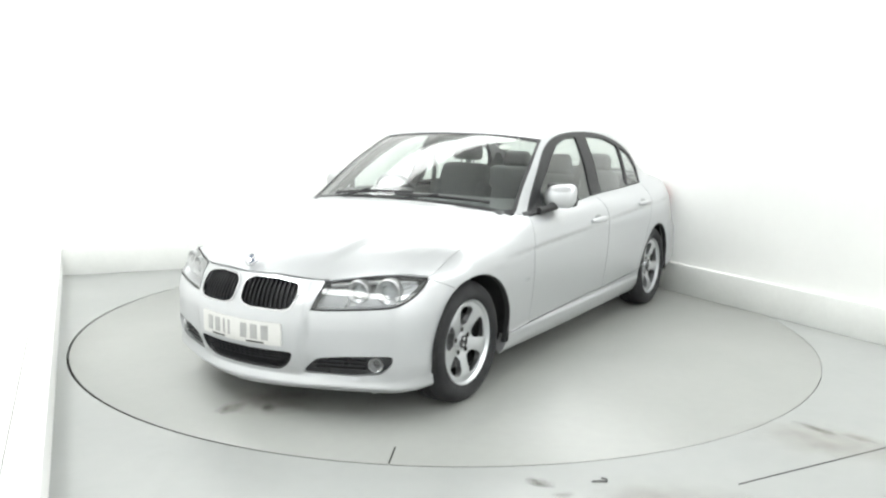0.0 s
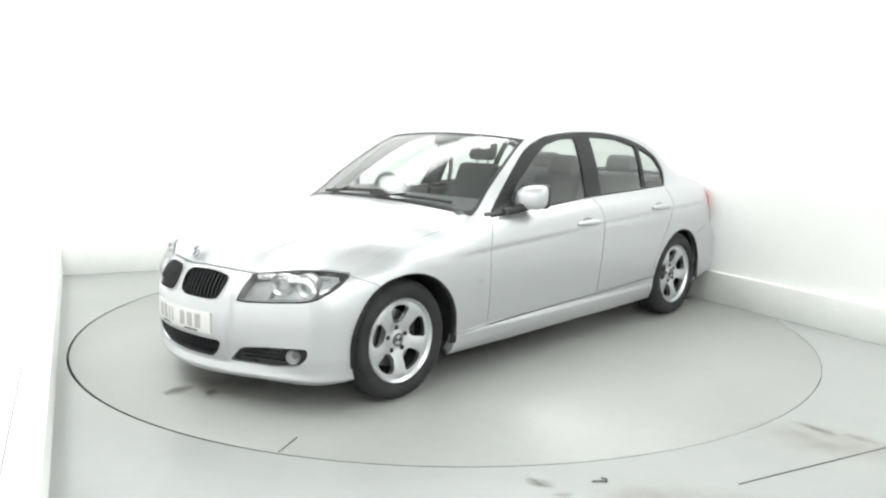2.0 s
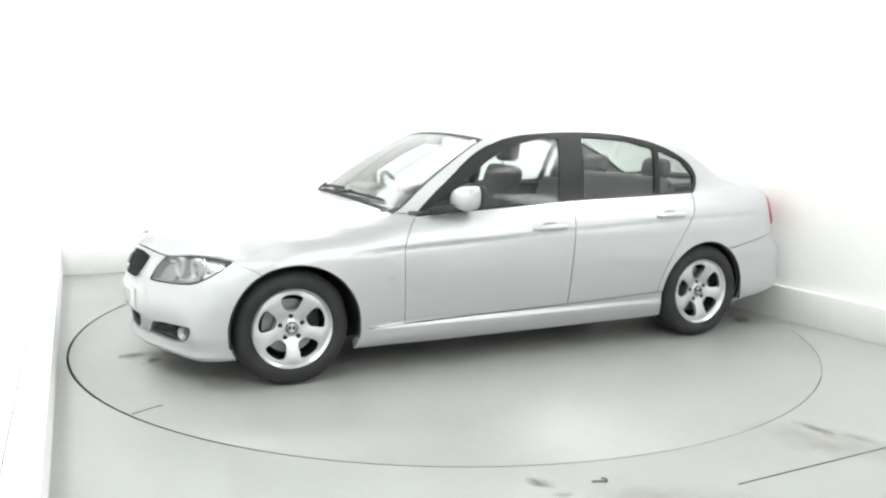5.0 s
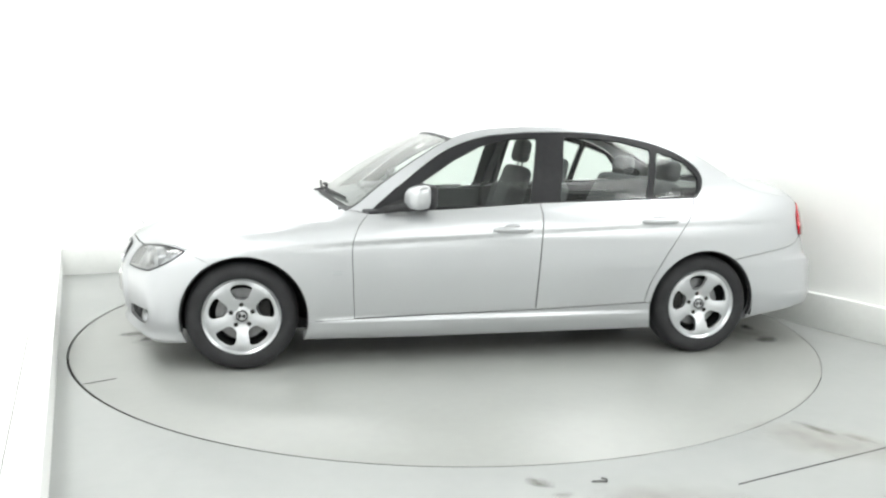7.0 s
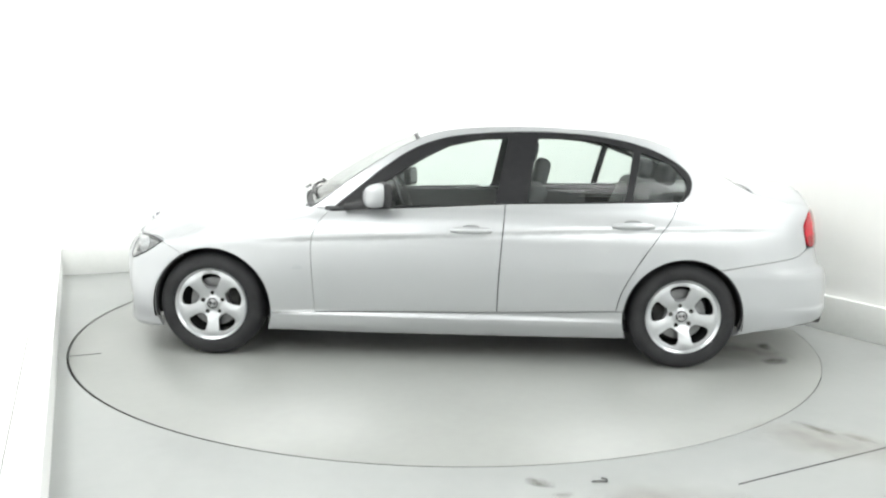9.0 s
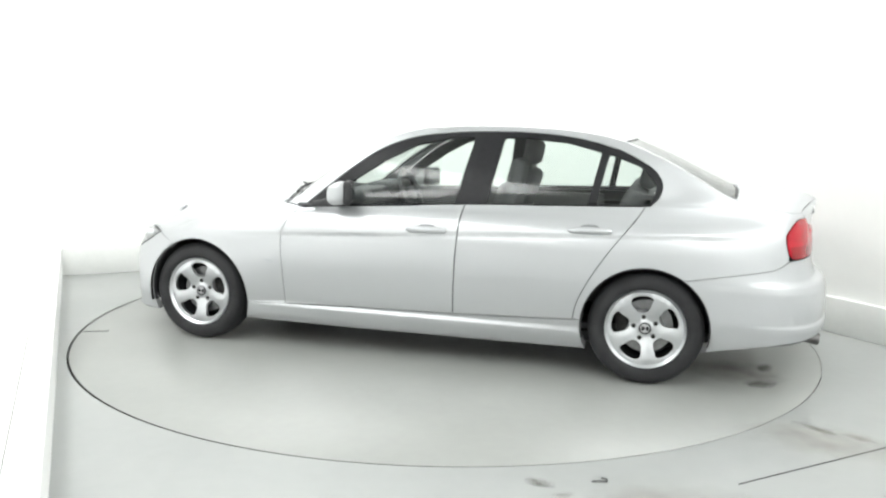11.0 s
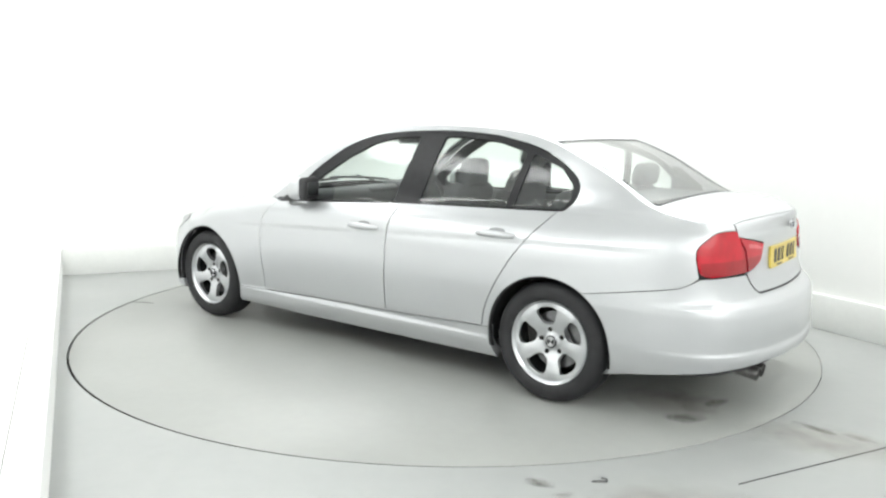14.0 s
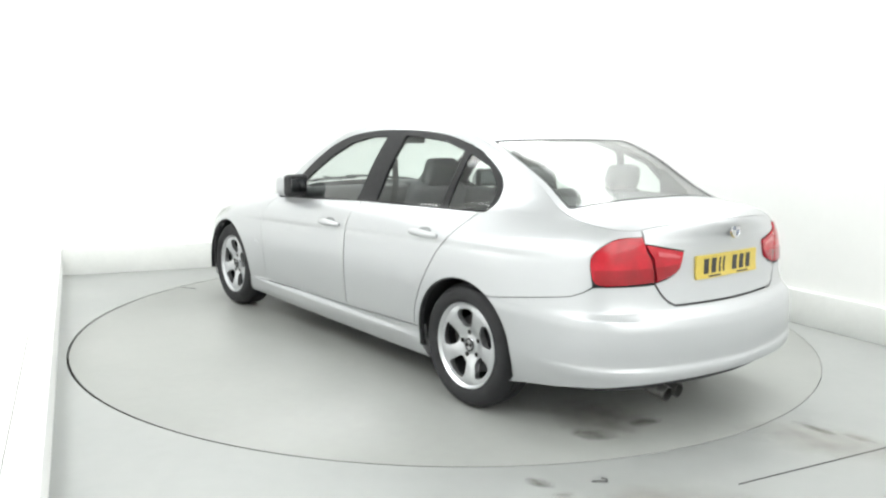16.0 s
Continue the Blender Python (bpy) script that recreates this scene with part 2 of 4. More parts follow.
def tube(bm, pts, r, n=10):
    """A round bar along points."""
    p = [Vector(q) for q in pts]
    rings = []
    for i, q in enumerate(p):
        t = (p[min(i + 1, len(p) - 1)] - p[max(i - 1, 0)]).normalized()
        s = t.cross(Vector((0, 0, 1)) if abs(t.z) < .9 else Vector((1, 0, 0))).normalized()
        w = t.cross(s)
        rr = r[i] if isinstance(r, (list, tuple)) else r
        rings.append([bm.verts.new(q + (s * math.cos(6.2832 * k / n) + w * math.sin(6.2832 * k / n)) * rr) for k in range(n)])
    for a, b in zip(rings, rings[1:]):
        for k in range(n):
            bm.faces.new((a[k], a[(k + 1) % n], b[(k + 1) % n], b[k]))
    bm.faces.new(rings[0][::-1])
    bm.faces.new(rings[-1])


def prism(poly, z0, z1):
    """A flat polygon given thickness."""
    bm = bmesh.new()
    lo = [bm.verts.new((x, y, z0)) for x, y in poly]
    hi = [bm.verts.new((x, y, z1)) for x, y in poly]
    bm.faces.new(lo[::-1])
    bm.faces.new(hi)
    for i in range(len(poly)):
        j = (i + 1) % len(poly)
        bm.faces.new((lo[i], lo[j], hi[j], hi[i]))
    return bm


# ---- the car's skin: a belt round the car, u along the plan outline, z up ----
OUTLINE = [(2.165, 0), (2.152, .15), (2.108, .32), (2.035, .50), (1.97, .645), (1.90, .76), (1.78, .828), (1.60, .862), (1.38, .884), (.8, .902), (.2, .905), (-.4, .906),
           (-.9, .905), (-1.38, .900), (-1.8, .870), (-2.05, .822), (-2.185, .745), (-2.265, .63), (-2.325, .45), (-2.36, .25), (-2.375, 0)]


def catmull(pts, n=12, closed=False):
    """A smooth line through the points."""
    p = np.array(pts, float)
    if closed:
        p = np.vstack([p[-1], p, p[0], p[1]])
    else:
        p = np.vstack([2 * p[0] - p[1], p, 2 * p[-1] - p[-2]])
    out = []
    for i in range(1, len(p) - 2):
        t = np.linspace(0, 1, n, endpoint=False)[:, None]
        a, b, c, d = p[i - 1], p[i], p[i + 1], p[i + 2]
        l1, l2, l3 = (max(np.linalg.norm(q), 1e-9) ** .5 for q in (b - a, c - b, d - c))
        m1 = ((b - a) / l1 - (c - a) / (l1 + l2) + (c - b) / l2) * l2
        m2 = ((c - b) / l2 - (d - b) / (l2 + l3) + (d - c) / l3) * l2
        out.append((2 * t**3 - 3 * t**2 + 1) * b + (t**3 - 2 * t**2 + t) * m1 + (3 * t**2 - 2 * t**3) * c + (t**3 - t**2) * m2)
    if not closed:
        out.append(p[-2:-1])
    return np.vstack(out)


def pchip(xs, ys, x):
    """A line through the points that does not overshoot; ys may have several columns."""
    xs, ys, x = np.asarray(xs, float), np.asarray(ys, float), np.asarray(x, float)
    h = np.diff(xs)
    flat = ys.ndim == 1
    if flat:
        ys = ys[:, None]
    d = np.diff(ys, axis=0) / h[:, None]
    m = np.zeros_like(ys)
    m[0], m[-1] = d[0], d[-1]
    for i in range(1, len(xs) - 1):
        w1, w2 = 2 * h[i] + h[i - 1], h[i] + 2 * h[i - 1]
        ok = d[i] * d[i - 1] > 0
        with np.errstate(divide="ignore", invalid="ignore"):
            m[i] = np.where(ok, (w1 + w2) / (w1 / d[i - 1] + w2 / d[i]), 0)
    i = np.clip(np.searchsorted(xs, x) - 1, 0, len(h) - 1)
    t = np.clip((x - xs[i]) / h[i], 0, 1)[..., None]
    hh = h[i][..., None]
    r = (2 * t**3 - 3 * t**2 + 1) * ys[i] + (t**3 - 2 * t**2 + t) * hh * m[i] + (3 * t**2 - 2 * t**3) * ys[i + 1] + (t**3 - t**2) * hh * m[i + 1]
    return r[..., 0] if flat else r


_half = np.array(OUTLINE, float)
_full = np.vstack([_half[:0:-1] * [1, -1], _half, _half[-2:-1] * [1, -1]])
_line = catmull(_full, 24)
_mid = int(np.argmin(np.abs(_line[:, 1]) - 10 * (_line[:, 0] > 0)))
_line = _line[_mid:]
_line = _line[:int(np.argmax((_line[:, 0] < -2) & (_line[:, 1] < 1e-6))) + 1]
_line[0, 1] = _line[-1, 1] = 0
_u = np.concatenate([[0], np.cumsum(np.linalg.norm(np.diff(_line, axis=0), axis=1))])
_tan = np.gradient(_line, _u, axis=0)
_tan[0] = (0, 1)
_tan[-1] = (0, -1)
_nor = np.stack([_tan[:, 1], -_tan[:, 0]], 1)
_nor /= np.linalg.norm(_nor, axis=1)[:, None]
UEND = _u[-1]


def U(x):
    """u of the flank at x."""
    return np.interp(-np.asarray(x, float), -_line[:, 0], _u)


def UF(y):
    """u of the nose at y."""
    k = int(np.argmax(_line[:, 1] > .88))
    return np.sign(y) * np.interp(np.abs(y), _line[:k, 1], _u[:k])


def UR(y):
    """u of the tail at y."""
    k = len(_line) - int(np.argmax(_line[::-1, 1] > .88))
    return np.interp(np.abs(y), _line[k:, 1][::-1], _u[k:][::-1])


# how far the skin lies inside the outline, height by height, station by station
SECTION_NOSE = [(.14, .06), (.17, .012), (.192, -.003), (.214, .006), (.24, .018), (.34, .008), (.40, 0), (.50, 0), (.55, .008), (.62, .028), (.675, .052), (.71, .075), (.745, .115), (.80, .22), (1.45, .9)]
SECTION_NOSE_SIDE = [(.14, .09), (.17, .024), (.192, .0), (.214, .007), (.25, .013), (.35, 0), (.45, 0), (.50, .003), (.55, .012), (.62, .04), (.68, .085), (.71, .115), (.745, .17), (.80, .28), (1.45, .9)]
SECTION_NOSE_CORNER = [(.14, .08), (.17, .028), (.192, .008), (.216, .009), (.30, .0), (.45, 0), (.52, .004), (.58, .016), (.64, .040), (.68, .068), (.70, .094), (.714, .130), (.76, .28), (.82, .42), (1.45, 1.0)]
SECTION_FRONT_WHEEL = [(.14, .10), (.20, .04), (.30, .012), (.45, 0), (.60, 0), (.67, .006), (.72, .022), (.76, .050), (.785, .085), (.80, .125), (.808, .165), (.84, .33), (1.45, .9)]
SECTION_SCUTTLE = [(.14, .11), (.20, .05), (.30, .030), (.45, .012), (.60, .005), (.68, .006), (.73, .016), (.78, .042), (.815, .078), (.838, .115), (.849, .140), (.862, .19), (.90, .34), (1.45, .85)]
SECTION_DOOR_FRONT_EDGE = [(.14, .12), (.17, .085), (.22, .050), (.255, .042), (.275, .038), (.30, .050), (.33, .044), (.45, .026), (.60, .012), (.70, .009), (.74, .014), (.80, .034), (.85, .064), (.88, .098), (.905, .137), (.93, .150), (1.15, .237), (1.30, .300), (1.42, .36), (1.45, .38)]
SECTION_MID_DOOR = [(.14, .12), (.17, .085), (.22, .055), (.255, .040), (.275, .036), (.30, .046), (.33, .038), (.45, .021), (.60, .009), (.72, .006), (.76, .004), (.80, .014), (.86, .036), (.90, .066), (.925, .105), (.94, .120), (1.15, .206), (1.30, .281), (1.37, .322), (1.42, .36), (1.45, .38)]
SECTION_REAR_WHEEL = [(.14, .12), (.17, .085), (.25, .04), (.35, .022), (.45, .010), (.60, 0), (.74, .0), (.79, .005), (.84, .022), (.89, .055), (.93, .100), (.97, .150), (.985, .172), (1.1, .220), (1.25, .285), (1.35, .35), (1.45, .43)]
SECTION_QUARTER = [(.14, .12), (.17, .09), (.22, .04), (.30, .012), (.40, 0), (.55, 0), (.60, .004), (.65, .010), (.74, .020), (.82, .035), (.89, .065), (.94, .105), (.98, .155), (1.02, .215), (1.10, .30), (1.45, .6)]
SECTION_TAIL_CORNER = [(.14, .10), (.18, .04), (.24, .0), (.30, -.022), (.350, -.034), (.365, -.033), (.385, -.026), (.46, -.028), (.54, -.024), (.58, -.012), (.62, .028), (.70, .047), (.80, .058), (.86, .067), (.92, .086), (.96, .110), (.985, .142), (1.005, .19), (1.03, .27), (1.45, .8)]
SECTION_TAIL = [(.14, .10), (.20, .02), (.25, -.018), (.30, -.034), (.340, -.044), (.355, -.043), (.375, -.035), (.45, -.037), (.53, -.033), (.575, -.018), (.60, .016), (.62, .045), (.70, .068), (.77, .088), (.86, .082), (.92, .070), (.955, .052), (.98, .036), (1.0, .038), (1.015, .05), (1.035, .085), (1.06, .15), (1.45, .7)]
STATIONS = [(0.0, SECTION_NOSE),
            (float(UF(.5)), SECTION_NOSE_SIDE),
            (float(U(1.82)), SECTION_NOSE_CORNER),
            (float(U(1.38)), SECTION_FRONT_WHEEL),
            (float(U(1.08)), SECTION_SCUTTLE),
            (float(U(.78)), SECTION_DOOR_FRONT_EDGE),
            (float(U(-.3)), SECTION_MID_DOOR),
            (float(U(-1.38)), SECTION_REAR_WHEEL),
            (float(U(-1.85)), SECTION_QUARTER),
            (float(UR(.62)), SECTION_TAIL_CORNER),
            (float(UEND), SECTION_TAIL)]
_zg = np.arange(.12, 1.461, .005)
_ug = np.linspace(0, UEND, 420)
_rows = np.array([pchip(*zip(*[(a, b) for a, b in st]), _zg) for _, st in STATIONS])
_table = pchip([s for s, _ in STATIONS], _rows, _ug)


# the crease along the flank: the skin steps in below it
_x = np.interp(_ug, _u, _line[:, 0])
_zc = pchip([0, .42, .85, 1.7, 2.4, 3.1, 4.4], [.70, .715, .736, .780, .810, .826, .842], 1.4 - np.clip(_x, -3, 1.4))
_fade = np.clip((1.15 - _x) / .3, 0, 1) * np.clip((_x + 2.0) / .3, 0, 1)
_t = _zg[None, :] - _zc[:, None]
_table = _table + _fade[:, None] * np.where(_t < 0, .009 * np.exp(_t / .055), .009 * np.clip(1 - _t / .030, 0, 1) ** 2)


# the nose stands proud between two slanted edges
_ub = .365 + .10 * (_zg[None, :] - .45)
_w = np.clip((_ub + .018 - _ug[:, None]) / .036, 0, 1)
_w = _w * _w * (3 - 2 * _w) * np.clip((_zg - .235) / .04, 0, 1) * np.clip((.70 - _zg) / .12, 0, 1)
_table = _table - .018 * _w


def inset(u, z):
    fu = np.clip(np.abs(u) / UEND * 419, 0, 418.999)
    fz = np.clip((z - .12) / .005, 0, len(_zg) - 1.001)
    i, j = fu.astype(int), fz.astype(int)
    a, b = fu - i, fz - j
    return (1 - a) * ((1 - b) * _table[i, j] + b * _table[i, j + 1]) + a * ((1 - b) * _table[i + 1, j] + b * _table[i + 1, j + 1])


def belt(u, z):
    """Points of the skin; the car's left has u above 0."""
    u, z = np.atleast_1d(np.asarray(u, float)), np.atleast_1d(np.asarray(z, float))
    a = np.abs(u)
    sg = np.where((u < 0) ^ (a > UEND), -1, 1)
    a = np.where(a > UEND, 2 * UEND - a, a)
    d = inset(a, z)
    x = np.interp(a, _u, _line[:, 0]) - np.interp(a, _u, _nor[:, 0]) * d
    y = np.interp(a, _u, _line[:, 1]) - np.interp(a, _u, _nor[:, 1]) * d
    return np.stack([x, np.maximum(y, 0) * sg, z], -1)


# the upper edge of the belt: bonnet edge, windscreen pillar, roof rail, rear pillar, boot edge
TOPS = [(0, .694), (.15, .695), (.30, .687), (.45, .680), (.52, .687), (.60, .697), (.72, .710), (.90, .711), (1.03, .698), (U(1.55), .755), (U(1.38), .795), (U(1.1), .850), (U(.90), .890), (U(.80), .912),
        (U(.60), 1.060), (U(.40), 1.195), (U(.20), 1.310), (U(.08), 1.356), (U(-.10), 1.388), (U(-.44), 1.402), (U(-.80), 1.392), (U(-1.08), 1.362),
        (U(-1.25), 1.320), (U(-1.45), 1.240), (U(-1.65), 1.135), (U(-1.78), 1.060), (U(-1.86), 1.022), (U(-2.0), .992), (5.13, .964), (5.25, .977), (5.47, .992), (UEND, 1.008)]


# the bonnet's edge runs straight in plan
for _xx, _yy in ((1.60, .776), (1.50, .773), (1.38, .770), (1.25, .768), (1.1, .765), (.95, .762), (.86, .760)):
    _zz = np.linspace(.68, .95, 200)
    _yb = belt(np.full(200, U(_xx)), _zz)[:, 1]
    TOPS.append((float(U(_xx)), float(_zz[int(np.argmin(np.abs(_yb - _yy)))])))
TOPS = sorted([(float(a), b) for a, b in TOPS if not (float(U(1.65)) < float(a) < float(U(.82)) and round(b, 3) in (.755, .795, .850, .890))])


def crease(u):
    """The height of the flank's crease."""
    return np.interp(np.where(np.abs(u) > UEND, 2 * UEND - np.abs(u), np.abs(u)), _ug, _zc)


def tail_crease(u):
    return np.interp(np.where(np.abs(u) > UEND, 2 * UEND - np.abs(u), np.abs(u)), [4.3, 5.1, UEND], [.378, .362, .352])


def ztop(u):
    return pchip([a for a, _ in TOPS], [b for _, b in TOPS], np.abs(u))


# ---- the booth ----
RING = 2.488


def ring_floor():
    """The booth's floor, with a round hole for the turntable."""
    n = 160
    hole = [(RING * math.cos(6.283185 * i / n) - .006, RING * math.sin(6.283185 * i / n) - .002) for i in range(n)]
    far = [booth(-1.6, -.3), booth(-1.6, 11.3), booth(5.05, 11.3), booth(5.05, -.3)]
    sq = [(v.x, v.y) for v in far]
    pts = [Vector(p) for p in hole + sq]
    edges = [(i, (i + 1) % n) for i in range(n)] + [(n + i, n + (i + 1) % 4) for i in range(4)]
    v, e, f, *_ = delaunay_2d_cdt(pts, edges, [], 0, 1e-6)
    bm = bmesh.new()
    vs = [bm.verts.new((q.x, q.y, 0)) for q in v]
    for t in f:
        c = sum((v[i] for i in t), Vector((0, 0))) / 3
        if (c + Vector((.006, .002))).length > RING * .9995:
            bm.faces.new([vs[i] for i in t])
    rim = [bm.verts.new((x, y, -.06)) for x, y in hole]
    for i in range(n):
        a = min(vs, key=lambda q: (q.co.x - hole[i][0]) ** 2 + (q.co.y - hole[i][1]) ** 2)
        rim[i].tag = False
        hole[i] = (a, rim[i])
    for i in range(n):
        (a, b), (c, d) = hole[i], hole[(i + 1) % n]
        bm.faces.new((a, b, d, c))
    return bm


floor = tagged(part("floor", ring_floor(), CONCRETE, smooth=False), "pale grey painted concrete floor with faint stains", "floor", kind="structure")
# near-black bottom paints the shade down in the turntable's gap
pit = tagged(part("floor_pit", prism([((RING + .02) * math.cos(6.283185 * i / 96), (RING + .02) * math.sin(6.283185 * i / 96)) for i in range(96)], -.1, -.06), GAP),
             "pit under the turntable, blackened for the shade in the gap", "floor", kind="structure")


def wall(name, a, b, thick, h, mat, label, away):
    """An upright wall from a to b; away: the side to which its thickness goes."""
    d = (b - a).normalized()
    nrm = Vector((-d.y, d.x, 0))
    if nrm.dot(away) < 0:
        nrm = -nrm
    p = [(a.x, a.y), (b.x, b.y), (b.x + nrm.x * thick, b.y + nrm.y * thick), (a.x + nrm.x * thick, a.y + nrm.y * thick)]
    return tagged(part(name, prism(p, -.1, h), mat, smooth=False), label, "wall", kind="structure")


LEFT_A = 4.74  # where the floor's left edge meets the back wall
FAR_A = 6.6
wall("wall_back", booth(-.2, 0), booth(FAR_A + .2, 0), .2, ROOM_H + .2, WALL, "smooth white painted back wall, brightly lit", -SIDE)
WR0, WR1 = Vector((.806, 3.34, 0)), Vector((6.30, -6.36, 0))
wall("wall_right", WR0, WR1, .2, ROOM_H + .2, WALL, "smooth white painted side wall, brightly lit", BACK)
wall("wall_left", booth(FAR_A, 0), booth(FAR_A, 11.2), .2, ROOM_H + .2, WALL, "white painted side wall, brightly lit", -BACK)
wall("wall_front", booth(-1.5, 11.2), booth(FAR_A + .2, 11.2), .2, ROOM_H + .2, WALL, "white painted wall behind the camera", SIDE)
ceil = [booth(-1.5, -.2), booth(FAR_A + .2, -.2), booth(FAR_A + .2, 11.4), booth(-1.5, 11.4)]
tagged(part("ceiling", prism([(v.x, v.y) for v in ceil], ROOM_H, ROOM_H + .15), WALL, smooth=False), "white painted ceiling with added light panels", "ceiling", kind="structure")


def strip(name, a, b, depth, h, mat, label, into, cat="trim"):
    """A low board along a wall's foot."""
    d = (b - a).normalized()
    n = Vector((-d.y, d.x, 0))
    if n.dot(into) < 0:
        n = -n
    bm = box_mesh(((b - a).length, depth, h), None, .006, 2)
    ob = part(name, bm, mat)
    ob.matrix_world = Matrix.Translation((a + b) / 2 + n * depth / 2 + Vector((0, 0, h / 2))) @ Matrix.Rotation(math.atan2(d.y, d.x), 4, "Z")
    return tagged(ob, label, cat, kind="structure")


strip("baseboard_back", booth(.05, 0), booth(LEFT_A, 0), .05, .25, BOARD, "pale grey kickboard along the back wall", SIDE)
strip("baseboard_right", WR0, WR1, .05, .25, BOARD, "pale grey kickboard along the side wall", -BACK)


def ledge_mesh(a0, a1, b0, b1, z0, z1, slant=0.0, slant_far=0.0):
    p = [booth(a0, b0), booth(a1, b0), booth(a1 - slant_far, b1), booth(a0 - slant, b1)]
    return prism([(v.x, v.y) for v in p], z0, z1)


# the raised white ledge beside the floor: two boards with a joint between them
ledge = tagged(new("ledge"), "low white painted ledge along the open side", "ledge", kind="structure")
part("ledge_board", ledge_mesh(LEFT_A, 4.8595, .004, 11.1, -.05, .25, .25, .25), WHITE, ledge, smooth=False)
part("ledge_board", ledge_mesh(4.865, FAR_A - .004, .004, 11.1, -.05, .25, .25), WHITE, ledge, smooth=False)


def ceiling_panel(a, b, w, depth, turn):
    ob = tagged(new("added_ceiling_light"), "long white glowing ceiling light panel, out of view, added to brighten the booth", "light", "ceiling lights")
    bm = bmesh.new()
    for y in (depth / 2 + .01, -depth / 2 - .01):
        rbox(bm, (w + .06, .03, .06), Matrix.Translation((0, y, 0)), .004, 2)
    for x in (-w / 2 - .02, w / 2 + .02):
        rbox(bm, (.03, depth - .01, .06), Matrix.Translation((x, 0, 0)), .004, 2)
    part("frame", bm, WHITE, ob)
    part("diffuser", box_mesh((w, depth - .02, .02), Matrix.Translation((0, 0, .015)), .003, 1), PANEL, ob)
    ob.matrix_world = pose(*booth(a, b, ROOM_H - .031), 0, 0, TURN + turn)
    return ob


for a, b, w, depth, turn, watts in PANELS:
    ceiling_panel(a, b, w, depth, turn)


# ---- the car ----
car = tagged(new("car"), "silver four-door saloon car with black window frames on a turntable", "car")
FRONT, REAR = (1.385, .316), (-1.397, .316)
ARCH_F, ARCH_R = .352, .347


def S(pts):
    """Flank points of (x, z) as (u, z)."""
    return [(float(U(x)), z) for x, z in pts]


def arc(c, r, a0, a1, n=26):
    return [(c[0] + r * math.cos(radians(a0 + (a1 - a0) * i / n)), c[1] + r * math.sin(radians(a0 + (a1 - a0) * i / n))) for i in range(n + 1)]


def top_line(u0, u1, n=30):
    us = np.linspace(u0, u1, n)
    return [(float(a), float(b)) for a, b in zip(us, ztop(us))]


def both(poly, side):
    return [(u * side, z) for u, z in poly]


def across_tail(poly):
    """Adds the mirrored half to an outline that starts and ends on the tail's middle."""
    return poly + [(2 * UEND - u, z) for u, z in poly[::-1]]


def across_nose(poly):
    return poly + [(-u, z) for u, z in poly[::-1]]


# outlines on the flank
HEADLAMP = [tuple(p) for p in catmull([(.395, .551), (.419, .612), (.447, .664)], 4)] + [tuple(p) for p in catmull([(.47, .676), (.577, .690), (.711, .705), (.80, .708), (.899, .705), (1.02, .691)], 5)] + \
           [tuple(p) for p in catmull([(1.015, .684), (.965, .652), (.90, .617), (.805, .581), (.685, .566), (.54, .555), (.42, .549)], 5)]
DOOR_FRONT = [tuple(p) for p in catmull([(.688, .893), (.735, .842), (.772, .765), (.783, .70), (.778, .5), (.770, .293)], 7)]
DOOR_MID = [tuple(p) for p in catmull([(-.352, .953), (-.335, .75), (-.32, .5), (-.315, .318)], 5)]
DOOR_REAR = [tuple(p) for p in catmull([(-1.375, .980), (-1.335, .925), (-1.19, .735), (-1.085, .565), (-1.028, .44), (-1.008, .345)], 7)]
SILL_LINE = [(1.03, .285), (.77, .293), (-.315, .318), (-1.008, .345), (-1.042, .347)]
DLO_LOW = [tuple(p) for p in catmull([(.69, .893), (.40, .912), (.114, .926), (-.36, .953), (-.898, .968), (-1.40, .981)], 8)]
DLO_TOP = [tuple(p) for p in catmull([(.69, .893), (.533, 1.023), (.370, 1.153), (.202, 1.263), (.016, 1.329), (-.204, 1.359), (-.428, 1.371), (-.690, 1.369), (-.921, 1.349), (-1.131, 1.307),
                                      (-1.305, 1.243), (-1.425, 1.165), (-1.462, 1.100), (-1.448, 1.03), (-1.40, .981)], 8)]
PANE_F = [(.47, .922), (-.288, .950), (-.368, 1.336), (-.20, 1.328), (-.012, 1.287), (.163, 1.199), (.364, 1.066), (.47, .978)]
PANE_R = [(-.478, .963), (-1.052, .976), (-1.112, 1.270), (-.913, 1.321), (-.683, 1.339), (-.545, 1.341)]
PANE_Q = [(-1.098, .979), (-1.392, .987), (-1.426, 1.04), (-1.430, 1.100), (-1.343, 1.194), (-1.155, 1.261)]
SEAM_FB = [(1.02, .688), (1.145, .640), (1.175, .618)]  # bumper to wing, in u
TAIL_SEAM = [(4.345, .606), (4.571, .642), (4.792, .676), (4.855, .700), (4.892, .726)]
LAMP_OUT = [tuple(p) for p in catmull([(4.872, .815), (4.876, .855), (4.942, .904), (5.029, .931), (5.158, .936)], 5)] + [(5.176, .873), (5.204, .836), (5.214, .738)] + \
           [tuple(p) for p in catmull([(5.074, .733), (4.930, .731), (4.896, .745), (4.880, .78)], 4)]
LAMP_IN = [(5.172, .905), (5.217, .897), (5.30, .882), (5.392, .866)] + [tuple(p) for p in catmull([(5.386, .83), (5.365, .787), (5.296, .754), (5.224, .738)], 4)] + [(5.212, .838), (5.184, .875)]


